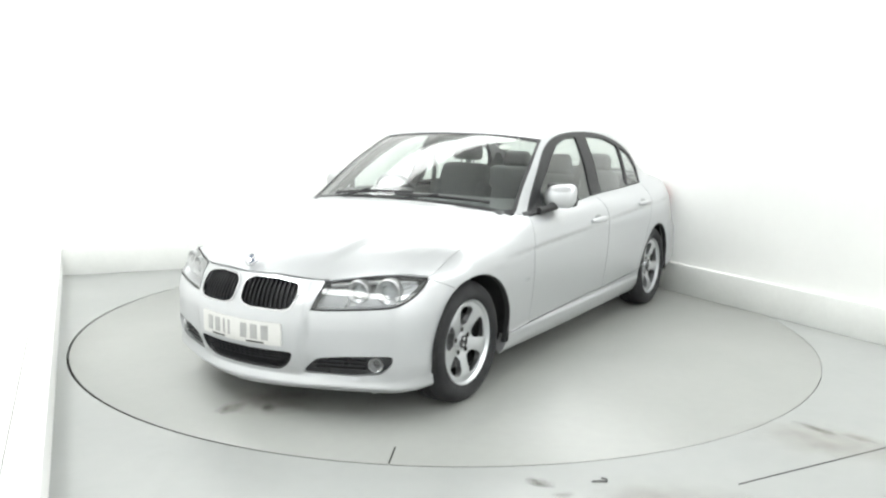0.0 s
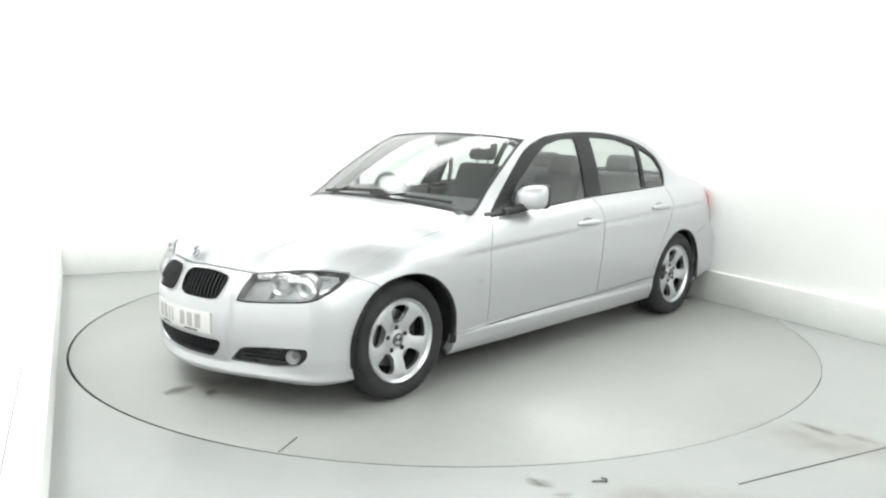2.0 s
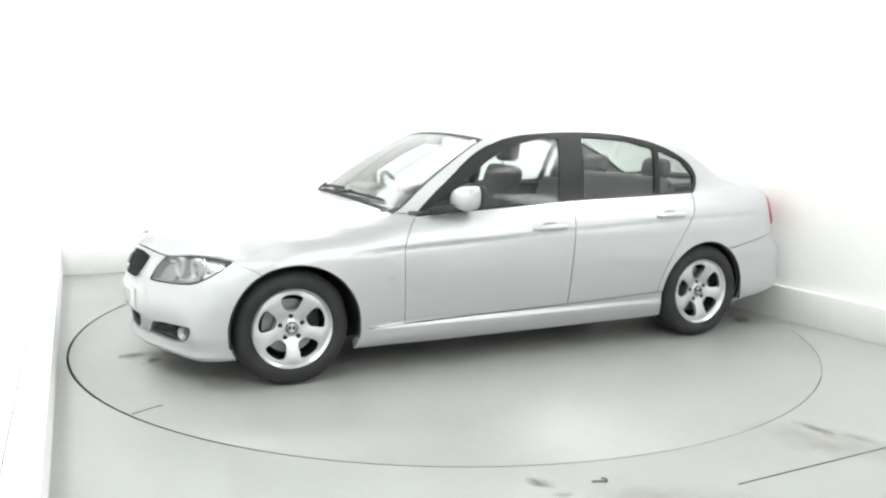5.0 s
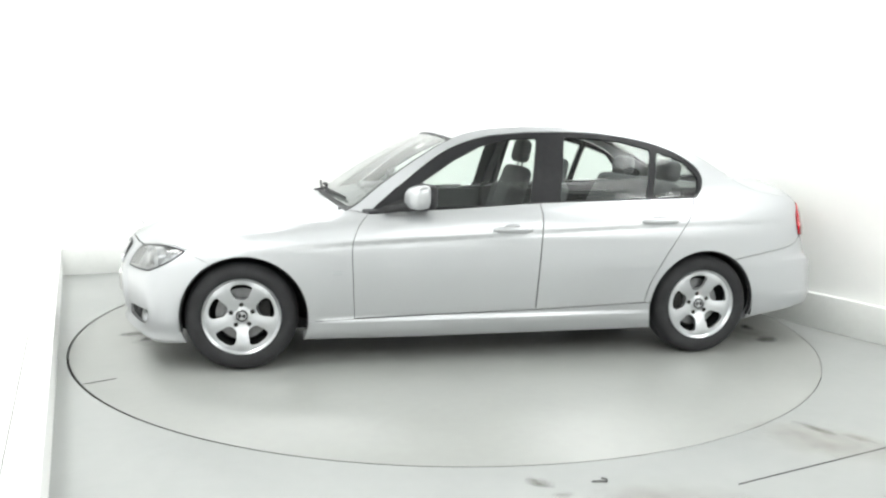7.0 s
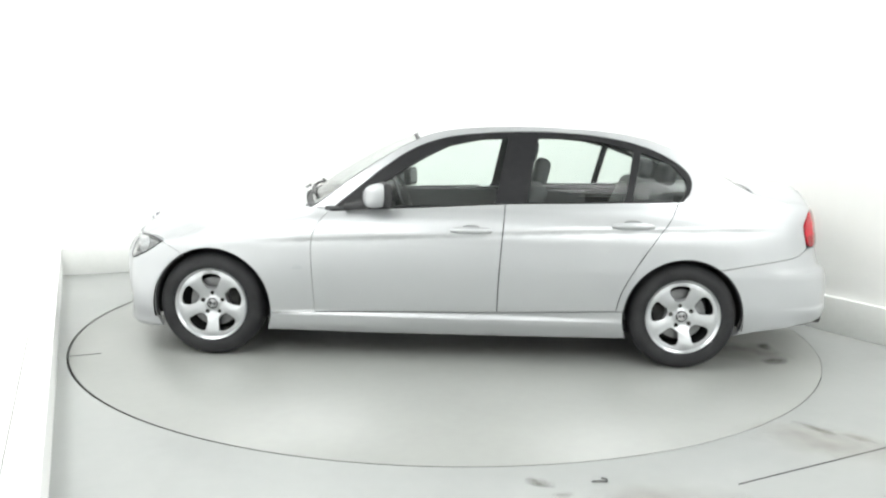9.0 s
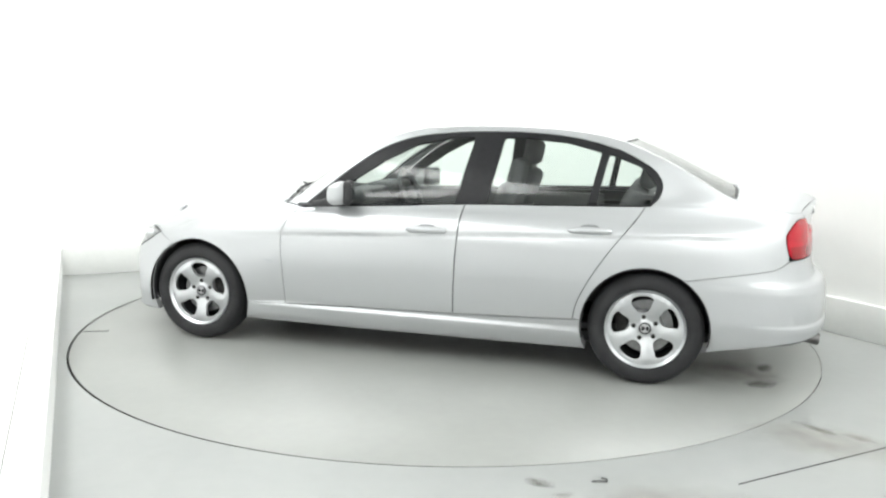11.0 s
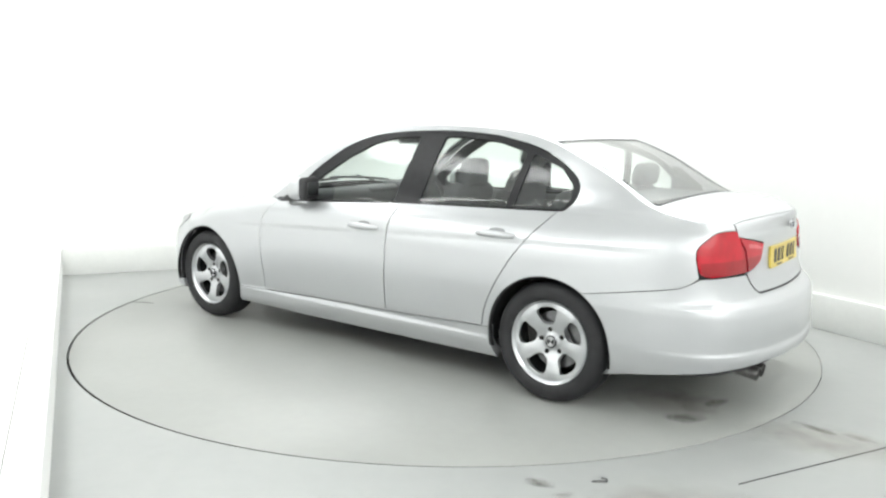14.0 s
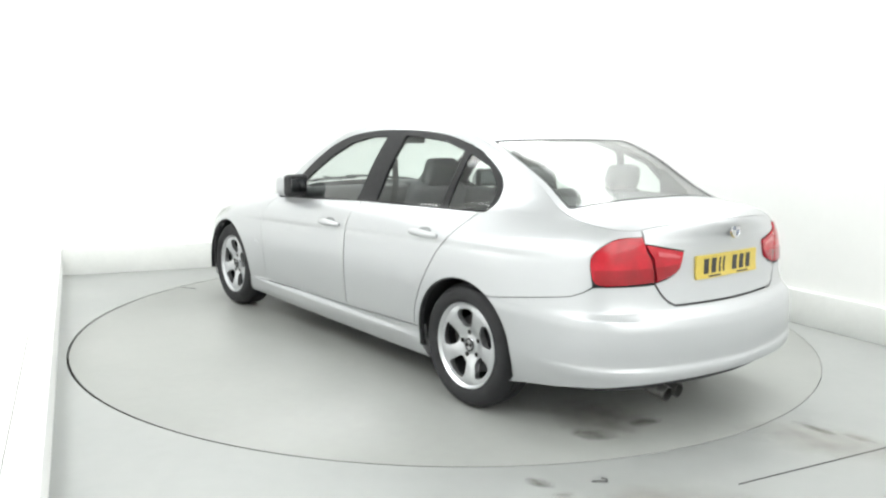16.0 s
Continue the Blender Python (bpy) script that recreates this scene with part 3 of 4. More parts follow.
def round_poly(poly, r):
    """Cuts a polygon's corners round."""
    out = []
    n = len(poly)
    for i in range(n):
        a, b, c = (np.array(poly[k % n], float) for k in (i - 1, i, i + 1))
        l1, l2 = np.linalg.norm(a - b), np.linalg.norm(c - b)
        p, q = b + (a - b) * min(.45, r / l1), b + (c - b) * min(.45, r / l2)
        for t in (0, .25, .5, .75, 1):
            out.append(tuple((1 - t) ** 2 * p + 2 * t * (1 - t) * b + t * t * q))
    return out


def flank(side):
    # wing
    wing = S([]) + top_line(1.035, float(U(.80))) + S([(.745, .905)] + DOOR_FRONT) + S([(.80, .291), (1.03, .285)]) + S(arc(FRONT, ARCH_F, 185, 62)) + SEAM_FB[::-1]
    skin("front_wing", belt, both(wing, side), PAINT, car, "silver front wing round the wheel arch", hz=.0125, gap=.0006, follow=crease)
    i = min(range(len(DLO_LOW)), key=lambda k: abs(DLO_LOW[k][0] + .352))
    fd = S(DLO_LOW[:i] + DOOR_MID + [(.0, .311), (.4, .302)] + DOOR_FRONT[::-1])
    door = skin("front_door", belt, both(fd, side), PAINT, car, "silver front door skin", gap=.0032, hz=.0125, follow=crease)
    rd = S(DOOR_MID[::-1] + [p for p in DLO_LOW[i:] if p[0] > -1.37] + DOOR_REAR + [(-.7, .333)])
    door2 = skin("rear_door", belt, both(rd, side), PAINT, car, "silver rear door skin", gap=.0032, hz=.0125, follow=crease)
    # rail, rear pillar and quarter in one pressing
    quarter = top_line(float(U(.80)), float(U(-1.5)), 60) + top_line(float(U(-1.5)), 5.165, 30)[1:] + [(5.163, .940)] + [p for p in LAMP_OUT[20::-1]] + TAIL_SEAM[::-1]
    quarter += S(arc(REAR, ARCH_R, 123, 5, 30)) + S(DOOR_REAR[::-1]) + S(DLO_TOP[::-1]) + S([(.745, .907)])
    skin("body_side", belt, both(quarter, side), PAINT, car, "silver rear quarter, pillar and roof rail pressing", deep=.005, h=.026, hz=.0125, follow=crease)
    sill = S(SILL_LINE + arc(REAR, ARCH_R, 4, -25, 6) + [(-.6, .165), (.4, .160)] + arc(FRONT, ARCH_F, 205, 186, 6))
    skin("sill", belt, both(sill, side), PAINT, car, "silver side sill", gap=.004, hz=.008, deep=.05, follow=lambda u: .275 + 0 * u)
    # window surround and panes
    surround = S(DLO_TOP + DLO_LOW[-2:0:-1])
    panes = [S(round_poly(p, .02)) for p in (PANE_F, PANE_R, PANE_Q)]
    skin("window_frame", belt, both(surround, side), TRIM, car, "black side window surround", holes=[both(p, side) for p in panes], deep=.02, out=.001)
    for nm, p in zip(("front_window", "rear_window", "quarter_window"), panes):
        o = skin(nm, belt, both(p, side), GLASS, car, "clear side window glass", gap=-.004, out=-.006, deep=0, h=.06)
        o.visible_shadow = False
    # handles
    for nm, cx, cz, d in (("door_handle", -.155, .806, door), ("door_handle", -1.083, .848, door2)):
        # flat grey oval: the recess's shade painted onto the door skin
        cup = [(float(U(cx)) + .052 * math.cos(t), cz + .016 + .016 * math.sin(t)) for t in np.linspace(0, 6.283, 24, endpoint=False)]
        skin("handle_cup_shade", belt, both(cup, side), LAMP_AND_CUP_GREY, d, "flat grey patch painted for the shade behind the handle", gap=0, out=.001, deep=0, h=.015)
        bm = bmesh.new()
        P = [belt(float(U(cx + .115 - .23 * k / 12)) * side, cz + .004 * math.sin(3.1416 * k / 12))[0] for k in range(13)]
        for k, q in enumerate(P):
            q[1] += side * (.004 + .024 * abs(math.sin(3.1416 * k / 12)) ** .6)
        tube(bm, P, [.007 + .013 * math.sin(3.1416 * (k + .4) / 12.8) ** .5 for k in range(13)], 12)
        part(nm, bm, PAINT, d, "silver pull handle")
    # side repeater
    rp = [(float(U(.865)) + .032 * math.cos(t) , .566 + .012 * math.sin(t)) for t in np.linspace(0, 6.283, 18, endpoint=False)]
    skin("side_repeater", belt, both(rp, side), LENS, car, "small clear side repeater lamp", gap=0, out=.004, deep=.008, h=.012)
    # wheel well
    for c, r in ((FRONT, ARCH_F), (REAR, ARCH_R)):
        bm = bmesh.new()
        lathe(bm, [(r + .003, .868), (r + .012, .80), (r + .012, .52), (.05, .52)], 40, Matrix.Translation((c[0], 0, c[1])) @ Matrix.Diagonal((1, side, 1, 1)), 204, -12)
        part("wheel_arch_liner", bm, LINER_AND_SHADE, car, "black wheel arch liner")
        bm = bmesh.new()
        rows = []
        for a in np.linspace(-13, 193, 60):
            x, z = c[0] + (r + .001) * math.cos(radians(a)), c[1] + (r + .001) * math.sin(radians(a))
            q = belt(float(U(x)) * side, max(z, .16))[0]
            v = [bm.verts.new((x + dx * math.cos(radians(a)), q[1] - side * dy, z + dx * math.sin(radians(a)))) for dx, dy in ((0, .001), (-.006, .004), (-.006, .03), (.01, .03))]
            rows.append(v)
        for a, b in zip(rows, rows[1:]):
            for k in range(3):
                bm.faces.new((a[k], a[k + 1], b[k + 1], b[k]))
        part("wheel_arch_edge", bm, SEAL, car, "dark wheel arch edge")


for side in (1, -1):
    flank(side)

# added black shell behind the joints: blocks light and paints the gaps dark
for side in (1, -1):
    low = [(.02, .20), (float(U(1.76)), .20)] + S(arc(FRONT, .375, -18, 198, 30)) + S(arc(REAR, .370, -18, 198, 30)) + [(float(U(-1.80)), .24), (UEND - .002, .30), (UEND - .002, .98)]
    low += [(5.16, .96), (4.75, .98), (float(U(-1.5)), .89), (float(U(-1.0)), .88), (float(U(.6)), .85), (float(U(.85)), .85), (float(U(1.38)), .75), (1.0, .66), (.02, .66)]
    skin("gap_shade_shell", belt, both(low, side), PLASTIC, car, "added black shell that darkens the panel gaps", holes=[both(shrink(HEADLAMP, -.012).tolist(), side)], gap=0, out=-.026, deep=0, h=.05)

# ---- front ----
KIDNEY = round_poly([(.018, .565), (.013, .655), (.055, .682), (.20, .683), (.325, .664), (.338, .625), (.308, .552), (.262, .536), (.07, .540)], .03)
LOW_GRILLE = round_poly([(-.315, .347), (.315, .347), (.292, .290), (.235, .246), (-.235, .246), (-.292, .290)], .03)
FOG = round_poly([(.345, .246), (.42, .322), (.55, .338), (.788, .350), (.784, .305), (.73, .258), (.60, .244)], .025)
bump = [(float(u), float(ztop(u)) - .002) for u in np.linspace(0, .443, 12)] + [(.443, .662), (.419, .612), (.391, .549)]
lower = [(u, z - .003) for u, z in HEADLAMP[::-1] if z < .69 and u > .42]
bump += sorted([p for p in lower if p[1] < .689 and not (p[0] < .6 and p[1] > .6)], key=lambda p: p[0]) + SEAM_FB + S(arc(FRONT, ARCH_F, 50, -24, 20)) + [(float(U(1.76)), .168), (.85, .160), (.5, .158), (0.0, .158)]
bumper = bump + [(-u, z) for u, z in bump[::-1]]
front_bumper = skin("front_bumper", belt, bumper, PAINT, car, "silver front bumper with openings", h=.026, hz=.011, follow=lambda u: .192 + 0 * u,
                    holes=[KIDNEY, both(KIDNEY, -1), LOW_GRILLE, FOG, both(FOG, -1)], deep=.03)
# added black sheet in place of the shaded space behind the grilles
grille_back = skin("grille_shade_sheet", belt, [(-.40, .225), (.40, .225), (.40, .36), (.36, .53), (.36, .69), (-.36, .69), (-.36, .53), (-.40, .36)], SOOT_AND_SHADE, car, "black sheet painted in for the shade behind the grilles", gap=0, out=-.05, deep=0)


def ring_skin(name, poly, w, mat, parent, label, out=.004, deep=.02, w2=0.0):
    """A frame along an outline."""
    o = shrink(tidy(poly, .02), -w2)
    i = shrink(tidy(poly, .02), w)
    return skin(name, belt, o, mat, parent, label, holes=[i], gap=0, out=out, deep=deep, h=.02)


for side in (1, -1):
    k = both(KIDNEY, side)
    g = ring_skin("kidney_grille", k, .007, CHROME, car, "chrome ring of the kidney grille", .005, .03, .001)
    for i in range(12):
        u = .038 + .0255 * i
        zs = [z for z in np.linspace(.54, .684, 25) if inside(np.array([[u, z]]), np.array(KIDNEY))[0]]
        bar = [(u - .0035, min(zs)), (u + .0035, min(zs)), (u + .0035, max(zs)), (u - .0035, max(zs))]
        skin("grille_bar", belt, both(bar, side), TRIM, g, gap=0, out=-.008, deep=.02, h=.03)
    f = both(FOG, side)
    fg = skin("fog_grille", belt, f, PLASTIC, car, "black air intake beside the fog lamp", gap=-.003, out=-.030, deep=0)
    for z in (.268, .288, .308, .326):
        bar = [(.40 + max(0, (.32 - z)) * .0 + (.01 if z < .3 else .03), z), (.655, z + .003), (.655, z + .009), (.41 + (.01 if z < .3 else .03), z + .006)]
        skin("intake_slat", belt, both(bar, side), PLASTIC, fg, gap=0, out=-.006, deep=.02, h=.03)
    P = belt(.706 * side, .302)[0]
    out_dir = Vector((P[0] - 1.2, P[1] * .75, 0)).normalized()
    m = Matrix.Translation(Vector(P) - out_dir * .012) @ out_dir.to_track_quat("Y", "Z").to_matrix().to_4x4()
    bm = bmesh.new()
    lathe(bm, [(0, -.02), (.018, -.016), (.027, -.004), (.031, .004), (.034, .006), (.036, .0), (.036, -.02)], 28, m)
    fl = part("fog_lamp", bm, LAMP_CHROME, car, "round fog lamp with chrome bowl")
    bm = bmesh.new()
    lathe(bm, [(.032, .004), (.022, .009), (0, .011)], 24, m)
    part("lens", bm, LENS, fl).visible_shadow = False
    # tow eye flap line and lower lip tab
    part("jacking_tab", box_mesh((.06, .03, .03), Matrix.Translation((1.86, .60 * side, .150)), .008, 2), PAINT, car, "silver tab under the bumper corner")

lg = ring_skin("lower_grille", LOW_GRILLE, .006, PLASTIC, car, "black frame of the lower grille", -.004, .03, .003)
for i in range(6):
    z = .258 + .015 * i
    w = .21 + min(.08, max(0, (z - .25) * 1.4))
    skin("grille_slat", belt, [(-w, z), (w, z), (w, z + .004), (-w, z + .004)], TRIM, lg, gap=0, out=-.014, deep=.02, h=.04)
for i in range(17):
    u = -.28 + .035 * i
    z1 = .342
    z0 = .252 if abs(u) < .235 else .252 + (abs(u) - .235) * .9
    skin("grille_bar", belt, [(u - .0015, z0), (u + .0015, z0), (u + .0015, z1), (u - .0015, z1)], TRIM, lg, gap=0, out=-.018, deep=.01, h=.05)


def plate(name, u0, z0, z1, sgn, face, ink, label):
    """A number plate bent to the bodywork; its characters are plain bars."""
    q = lambda x0, x1, a, b: [(u0 + sgn * x0, a), (u0 + sgn * x1, a), (u0 + sgn * x1, b), (u0 + sgn * x0, b)]
    ob = skin(name, belt, round_poly(q(-.26, .26, z0, z1), .01), face, car, label, gap=0, out=.010, deep=.012, h=.03)
    h = z1 - z0
    for i, cx in enumerate((-.185, -.125, -.075, -.040, .055, .115, .175)):
        w = .019 if i not in (2, 3) else .007
        skin("plate_bar", belt, q(cx - w, cx + w, z0 + .022, z1 - .016), ink, ob, gap=0, out=.0115, deep=.002, h=.03)
    for cx in (-.12, .12):
        skin("plate_strip", belt, q(cx - .05, cx + .05, z0 + .005, z0 + .013), INK, ob, gap=0, out=.0115, deep=.002, h=.03)
    return ob


plate("front_number_plate", 0.0, .372, .480, 1, PLATE_W, INK_PALE, "white number plate with grey bars")


def headlamp(side):
    lamp = skin("headlamp", belt, both(HEADLAMP, side), LAMP_BACK, car, "headlamp with dark housing and chrome bowls", gap=.0, out=-.075, deep=0)
    skin("lens", belt, both(HEADLAMP, side), LENS, lamp, "clear curved headlamp lens", gap=.002, out=.0, deep=0).visible_shadow = False
    ring_skin("lens_seal", both(HEADLAMP, side), .004, SEAL, lamp, "dark lens seal", .001, .05, .001)
    # side walls of the housing
    o = tidy(both(HEADLAMP, side), .03)
    A = belt(o[:, 0], o[:, 1])
    nrm = np.stack([A[:, 0] - 1.2, A[:, 1] * .8, 0 * A[:, 0]], 1)
    nrm /= np.linalg.norm(nrm, axis=1)[:, None]
    bm = bmesh.new()
    va = [bm.verts.new(p) for p in (A - nrm * .004)]
    vb = [bm.verts.new(p) for p in (A - nrm * .085)]
    for i in range(len(va)):
        j = (i + 1) % len(va)
        bm.faces.new((va[i], va[j], vb[j], vb[i]))
    part("housing_wall", bm, ALLOY, lamp)
    for u, z, r, dd in ((.600, .632, .050, .05), (.745, .636, .056, .055)):
        P = belt(u * side, z)[0]
        d = Vector((1, side * .28, 0)).normalized()
        m = Matrix.Translation(Vector(P) - d * dd) @ d.to_track_quat("Y", "Z").to_matrix().to_4x4()
        bm = bmesh.new()
        lathe(bm, [(r * .62, -.005), (r * .70, .018), (r, .03), (r + .006, .026), (r + .006, -.02)], 32, m)
        part("lamp_ring", bm, LAMP_CHROME, lamp, "chrome ring round the projector")
        bm = bmesh.new()
        lathe(bm, [(r * .64, -.004), (r * .45, .014), (r * .2, .021), (0, .023)], 28, m)
        part("projector", bm, LENS, lamp)
        bm = bmesh.new()
        lathe(bm, [(r * .66, -.006), (0, -.03)], 24, m)
        part("reflector", bm, LAMP_CHROME, lamp)
    skin("lamp_mask", belt, both(round_poly([(.405, .556), (.425, .610), (.452, .660), (.545, .672), (.555, .60), (.54, .566)], .012), side), LAMP_AND_CUP_GREY, lamp, "dark grey mask in the inner corner", gap=0, out=-.045, deep=.03, h=.02)
    ind = [(.84, .61), (.90, .635), (.985, .686), (.90, .697), (.84, .697)]
    skin("indicator", belt, both(round_poly(ind, .02), side), ALLOY, lamp, "silvery indicator section", gap=0, out=-.035, deep=.03, h=.02)
    for i in range(3):
        z = .640 + .017 * i
        skin("indicator_rib", belt, both([(.845, z), (.92, z + .012), (.92, z + .017), (.845, z + .005)], side), LAMP_CHROME, lamp, gap=0, out=-.026, deep=.01, h=.03)
    skin("eyelid", belt, both([(.47, .672), (.577, .684), (.711, .699), (.899, .699), (.97, .690), (.90, .692), (.711, .692), (.577, .677), (.47, .666)], side), LAMP_BACK, lamp, "grey upper lid in the lamp", gap=0, out=-.02, deep=.02, h=.03)


for side in (1, -1):
    headlamp(side)

# ---- top: bonnet, windscreen, roof, rear window, boot lid ----


def top_patch(u0, u1, centre, p=2.2, nose=False, tail=False):
    """A surface over the car between its two upper edges: a runs backwards from 0 to 1, b across from -1 to 1."""
    ca = [c[0] for c in centre]
    cc = np.array([c[1:] for c in centre])

    def base(a, b):
        a, b = np.asarray(a, float), np.asarray(b, float)
        u = u0 + (u1 - u0) * np.clip(a, 0, 1)
        L = belt(u, ztop(u))
        C = pchip(ca, cc, np.clip(a, 0, 1))
        w = np.abs(b)
        return np.stack([C[:, 0] + (L[:, 0] - C[:, 0]) * w**2, b * L[:, 1], L[:, 2] + (C[:, 1] - L[:, 2]) * (1 - w**p)], -1)

    us = np.linspace(0, u0, 120) if nose else np.linspace(u1, UEND, 120)
    ln = belt(us, ztop(us))
    order = np.argsort(ln[:, 1])

    def surf(a, b):
        a, b = np.asarray(a, float), np.asarray(b, float)
        P = base(a, b)
        if nose or tail:
            end = 0.0 if nose else 1.0
            E0 = base(np.full_like(b, end), b)
            un = np.interp(np.abs(E0[:, 1]), ln[order, 1], us[order])
            Nn = belt(un, ztop(un))
            Nn[:, 1] = E0[:, 1]
            k = ((1 - a) if nose else a)[:, None].clip(0, 1) ** 2
            P = P + (Nn - E0) * k
        return P
    return surf


A0, A1, A2, A3 = (float(U(x)) for x in (.80, .165, -1.22, -1.87))
AT = 5.11
bonnet_s = top_patch(1.03, A0, [(0, 2.097, .700), (.15, 1.94, .775), (.35, 1.68, .846), (.6, 1.37, .905), (.85, 1.08, .946), (1, .93, .962)], 2.4, nose=True)
flat_bonnet = bonnet_s


def bonnet_s(a, b):
    """The bonnet with its raised middle between two creases."""
    P = flat_bonnet(a, b)
    a, w = np.asarray(a, float), np.abs(np.asarray(b, float))
    k = np.clip((.40 + .22 * a - w) / .10 + .5, 0, 1)
    P[:, 2] += .008 * k * k * (3 - 2 * k) * np.clip(a / .25, 0, 1) * np.clip((1 - a) / .12, 0, 1)
    return P


screen_s = top_patch(A0, A1, [(0, .93, .962), (.4, .655, 1.148), (.8, .37, 1.300), (1, .22, 1.358)], 2.2)
roof_s = top_patch(A1, A2, [(0, .22, 1.358), (.09, .10, 1.386), (.25, -.13, 1.411), (.5, -.48, 1.421), (.75, -.84, 1.406), (.9, -1.10, 1.381), (1, -1.27, 1.341)], 2.2)
rear_s = top_patch(A2, A3, [(0, -1.27, 1.341), (.35, -1.485, 1.255), (.7, -1.70, 1.150), (1, -1.89, 1.058)], 2.4)
boot_s = top_patch(A3, AT, [(0, -1.89, 1.058), (.35, -2.04, 1.056), (.7, -2.17, 1.051), (.9, -2.255, 1.040), (1, -2.315, 1.008)], 2.6, tail=True)


def scaled(f, la, lb):
    return lambda s, w: f(np.asarray(s) / la, np.asarray(w) / lb)


def rect(a0, a1, b, la, lb, r=0.0):
    q = [(a0 * la, -b * lb), (a1 * la, -b * lb), (a1 * la, b * lb), (a0 * la, b * lb)]
    return round_poly(q, r) if r else q


UPV = (0, 0, 1)
skin("bonnet", scaled(bonnet_s, 1.2, .75), rect(.004, .985, 1, 1.2, .75), PAINT, car, "silver bonnet with soft creases", up=UPV, h=.026, hz=.02, gap=.0005)
skin("scuttle", scaled(bonnet_s, 1.2, .75), rect(.988, 1.0, .98, 1.2, .75), PLASTIC, car, "black scuttle below the windscreen", up=UPV, gap=0, out=-.008, deep=.03)
skin("roof", scaled(roof_s, 1.2, .56), rect(0, 1, 1, 1.2, .56), PAINT, car, "silver roof", up=UPV, h=.03, gap=.001)
for nm, f, la, edge in (("windscreen", screen_s, .88, 1.0), ("rear_screen", rear_s, .76, .94)):
    sf = scaled(f, la, .65)
    out_r, in_r = rect(0, 1, edge, la, .65, .03), rect(.03 if edge == 1 else .018, .97, edge - .03, la, .65, .05)
    if edge < 1:
        skin("pillar_skin", sf, rect(0, 1, 1, la, .65), PAINT, car, "silver pillar skin beside the rear screen", holes=[shrink(out_r, .004).tolist()], up=UPV, gap=0, deep=.01, h=.03)
    fr = skin(nm + "_seal", sf, out_r, SEAL, car, "black screen border and seal", holes=[in_r], up=UPV, gap=.0, deep=.015, out=-.003)
    o = skin(nm, sf, in_r, GLASS, car, "clear curved screen glass", gap=-.004, up=UPV, deep=0, h=.05, out=-.005)
    o.visible_shadow = False
boot = skin("boot_lid", scaled(boot_s, .55, .72), rect(.0, 1.0, 1, .55, .72), PAINT, car, "silver boot lid top", up=UPV, h=.026, gap=.001)

# ---- rear ----
lid = [(UEND, float(ztop(UEND)) - .001)] + top_line(UEND, 5.169, 14)[1:] + [(5.169, .908), (5.217, .900), (5.30, .885), (5.397, .868), (5.390, .83), (5.369, .785), (5.298, .750), (5.222, .734), (5.257, .682), (5.29, .652), (5.33, .634), (UEND, .628)]
skin("boot_face", belt, across_tail(lid), PAINT, boot, "silver upright face of the boot lid", h=.026)
rb = [(UEND, .622), (5.33, .628), (5.285, .648), (5.252, .678), (5.216, .729), (5.074, .727), (4.930, .725), (4.894, .722)] + TAIL_SEAM[::-1][1:] + S(arc(REAR, ARCH_R, 123.5, 196, 20)) + [(4.44, .205), (4.56, .232), (4.85, .280), (5.06, .303), (5.3, .312), (UEND, .314)]
skin("rear_bumper", belt, across_tail(rb), PAINT, car, "silver rear bumper with a lower crease", h=.026, hz=.009, deep=.04, follow=tail_crease)
under = [(UEND, .335), (5.2, .332), (5.0, .320), (5.0, .27), (5.3, .255), (UEND, .255)]
skin("rear_valance", belt, across_tail(under), PLASTIC, car, "dark valance under the rear bumper", gap=0, out=-.045, deep=0)
for side in (1, -1):
    to = [(u, z) if side > 0 else (2 * UEND - u, z) for u, z in LAMP_OUT]
    ti = [(u, z) if side > 0 else (2 * UEND - u, z) for u, z in LAMP_IN]
    tl = skin("tail_lamp", belt, to, RED_LENS, car, "red tail lamp wrapping the rear corner", gap=.003, out=.006, deep=.02, h=.02)
    w = lambda pts: [(u, z) if side > 0 else (2 * UEND - u, z) for u, z in pts]
    skin("lamp_lower", belt, w([(4.892, .795), (5.05, .800), (5.205, .803), (5.209, .744), (5.074, .739), (4.935, .737), (4.903, .752)]), RED_DARK, tl, "darker red lower half", gap=0, out=.0085, deep=.004, h=.02)
    skin("lamp_edge", belt, to, TRIM, tl, "dark lamp surround", gap=-.001, out=-.004, deep=.02)
    til = skin("boot_lamp", belt, ti, RED_LENS, car, "red inner tail lamp on the boot lid", gap=.003, out=.006, deep=.02, h=.02)
    skin("lamp_lower", belt, w([(5.218, .803), (5.366, .812), (5.352, .789), (5.296, .762), (5.228, .746)]), RED_DARK, til, "darker red lower half", gap=0, out=.0085, deep=.004, h=.02)
    skin("reversing_lens", belt, w([(5.235, .872), (5.33, .858), (5.368, .846), (5.36, .838), (5.30, .846), (5.235, .852)]), RED_CLEAR, til, "pale reversing lens", gap=0, out=.0085, deep=.004, h=.02)
    skin("lamp_edge", belt, ti, TRIM, til, "dark lamp surround", gap=-.001, out=-.004, deep=.02)

plate("rear_number_plate", UEND, .728, .838, 1, PLATE_Y, INK, "yellow number plate with black bars")


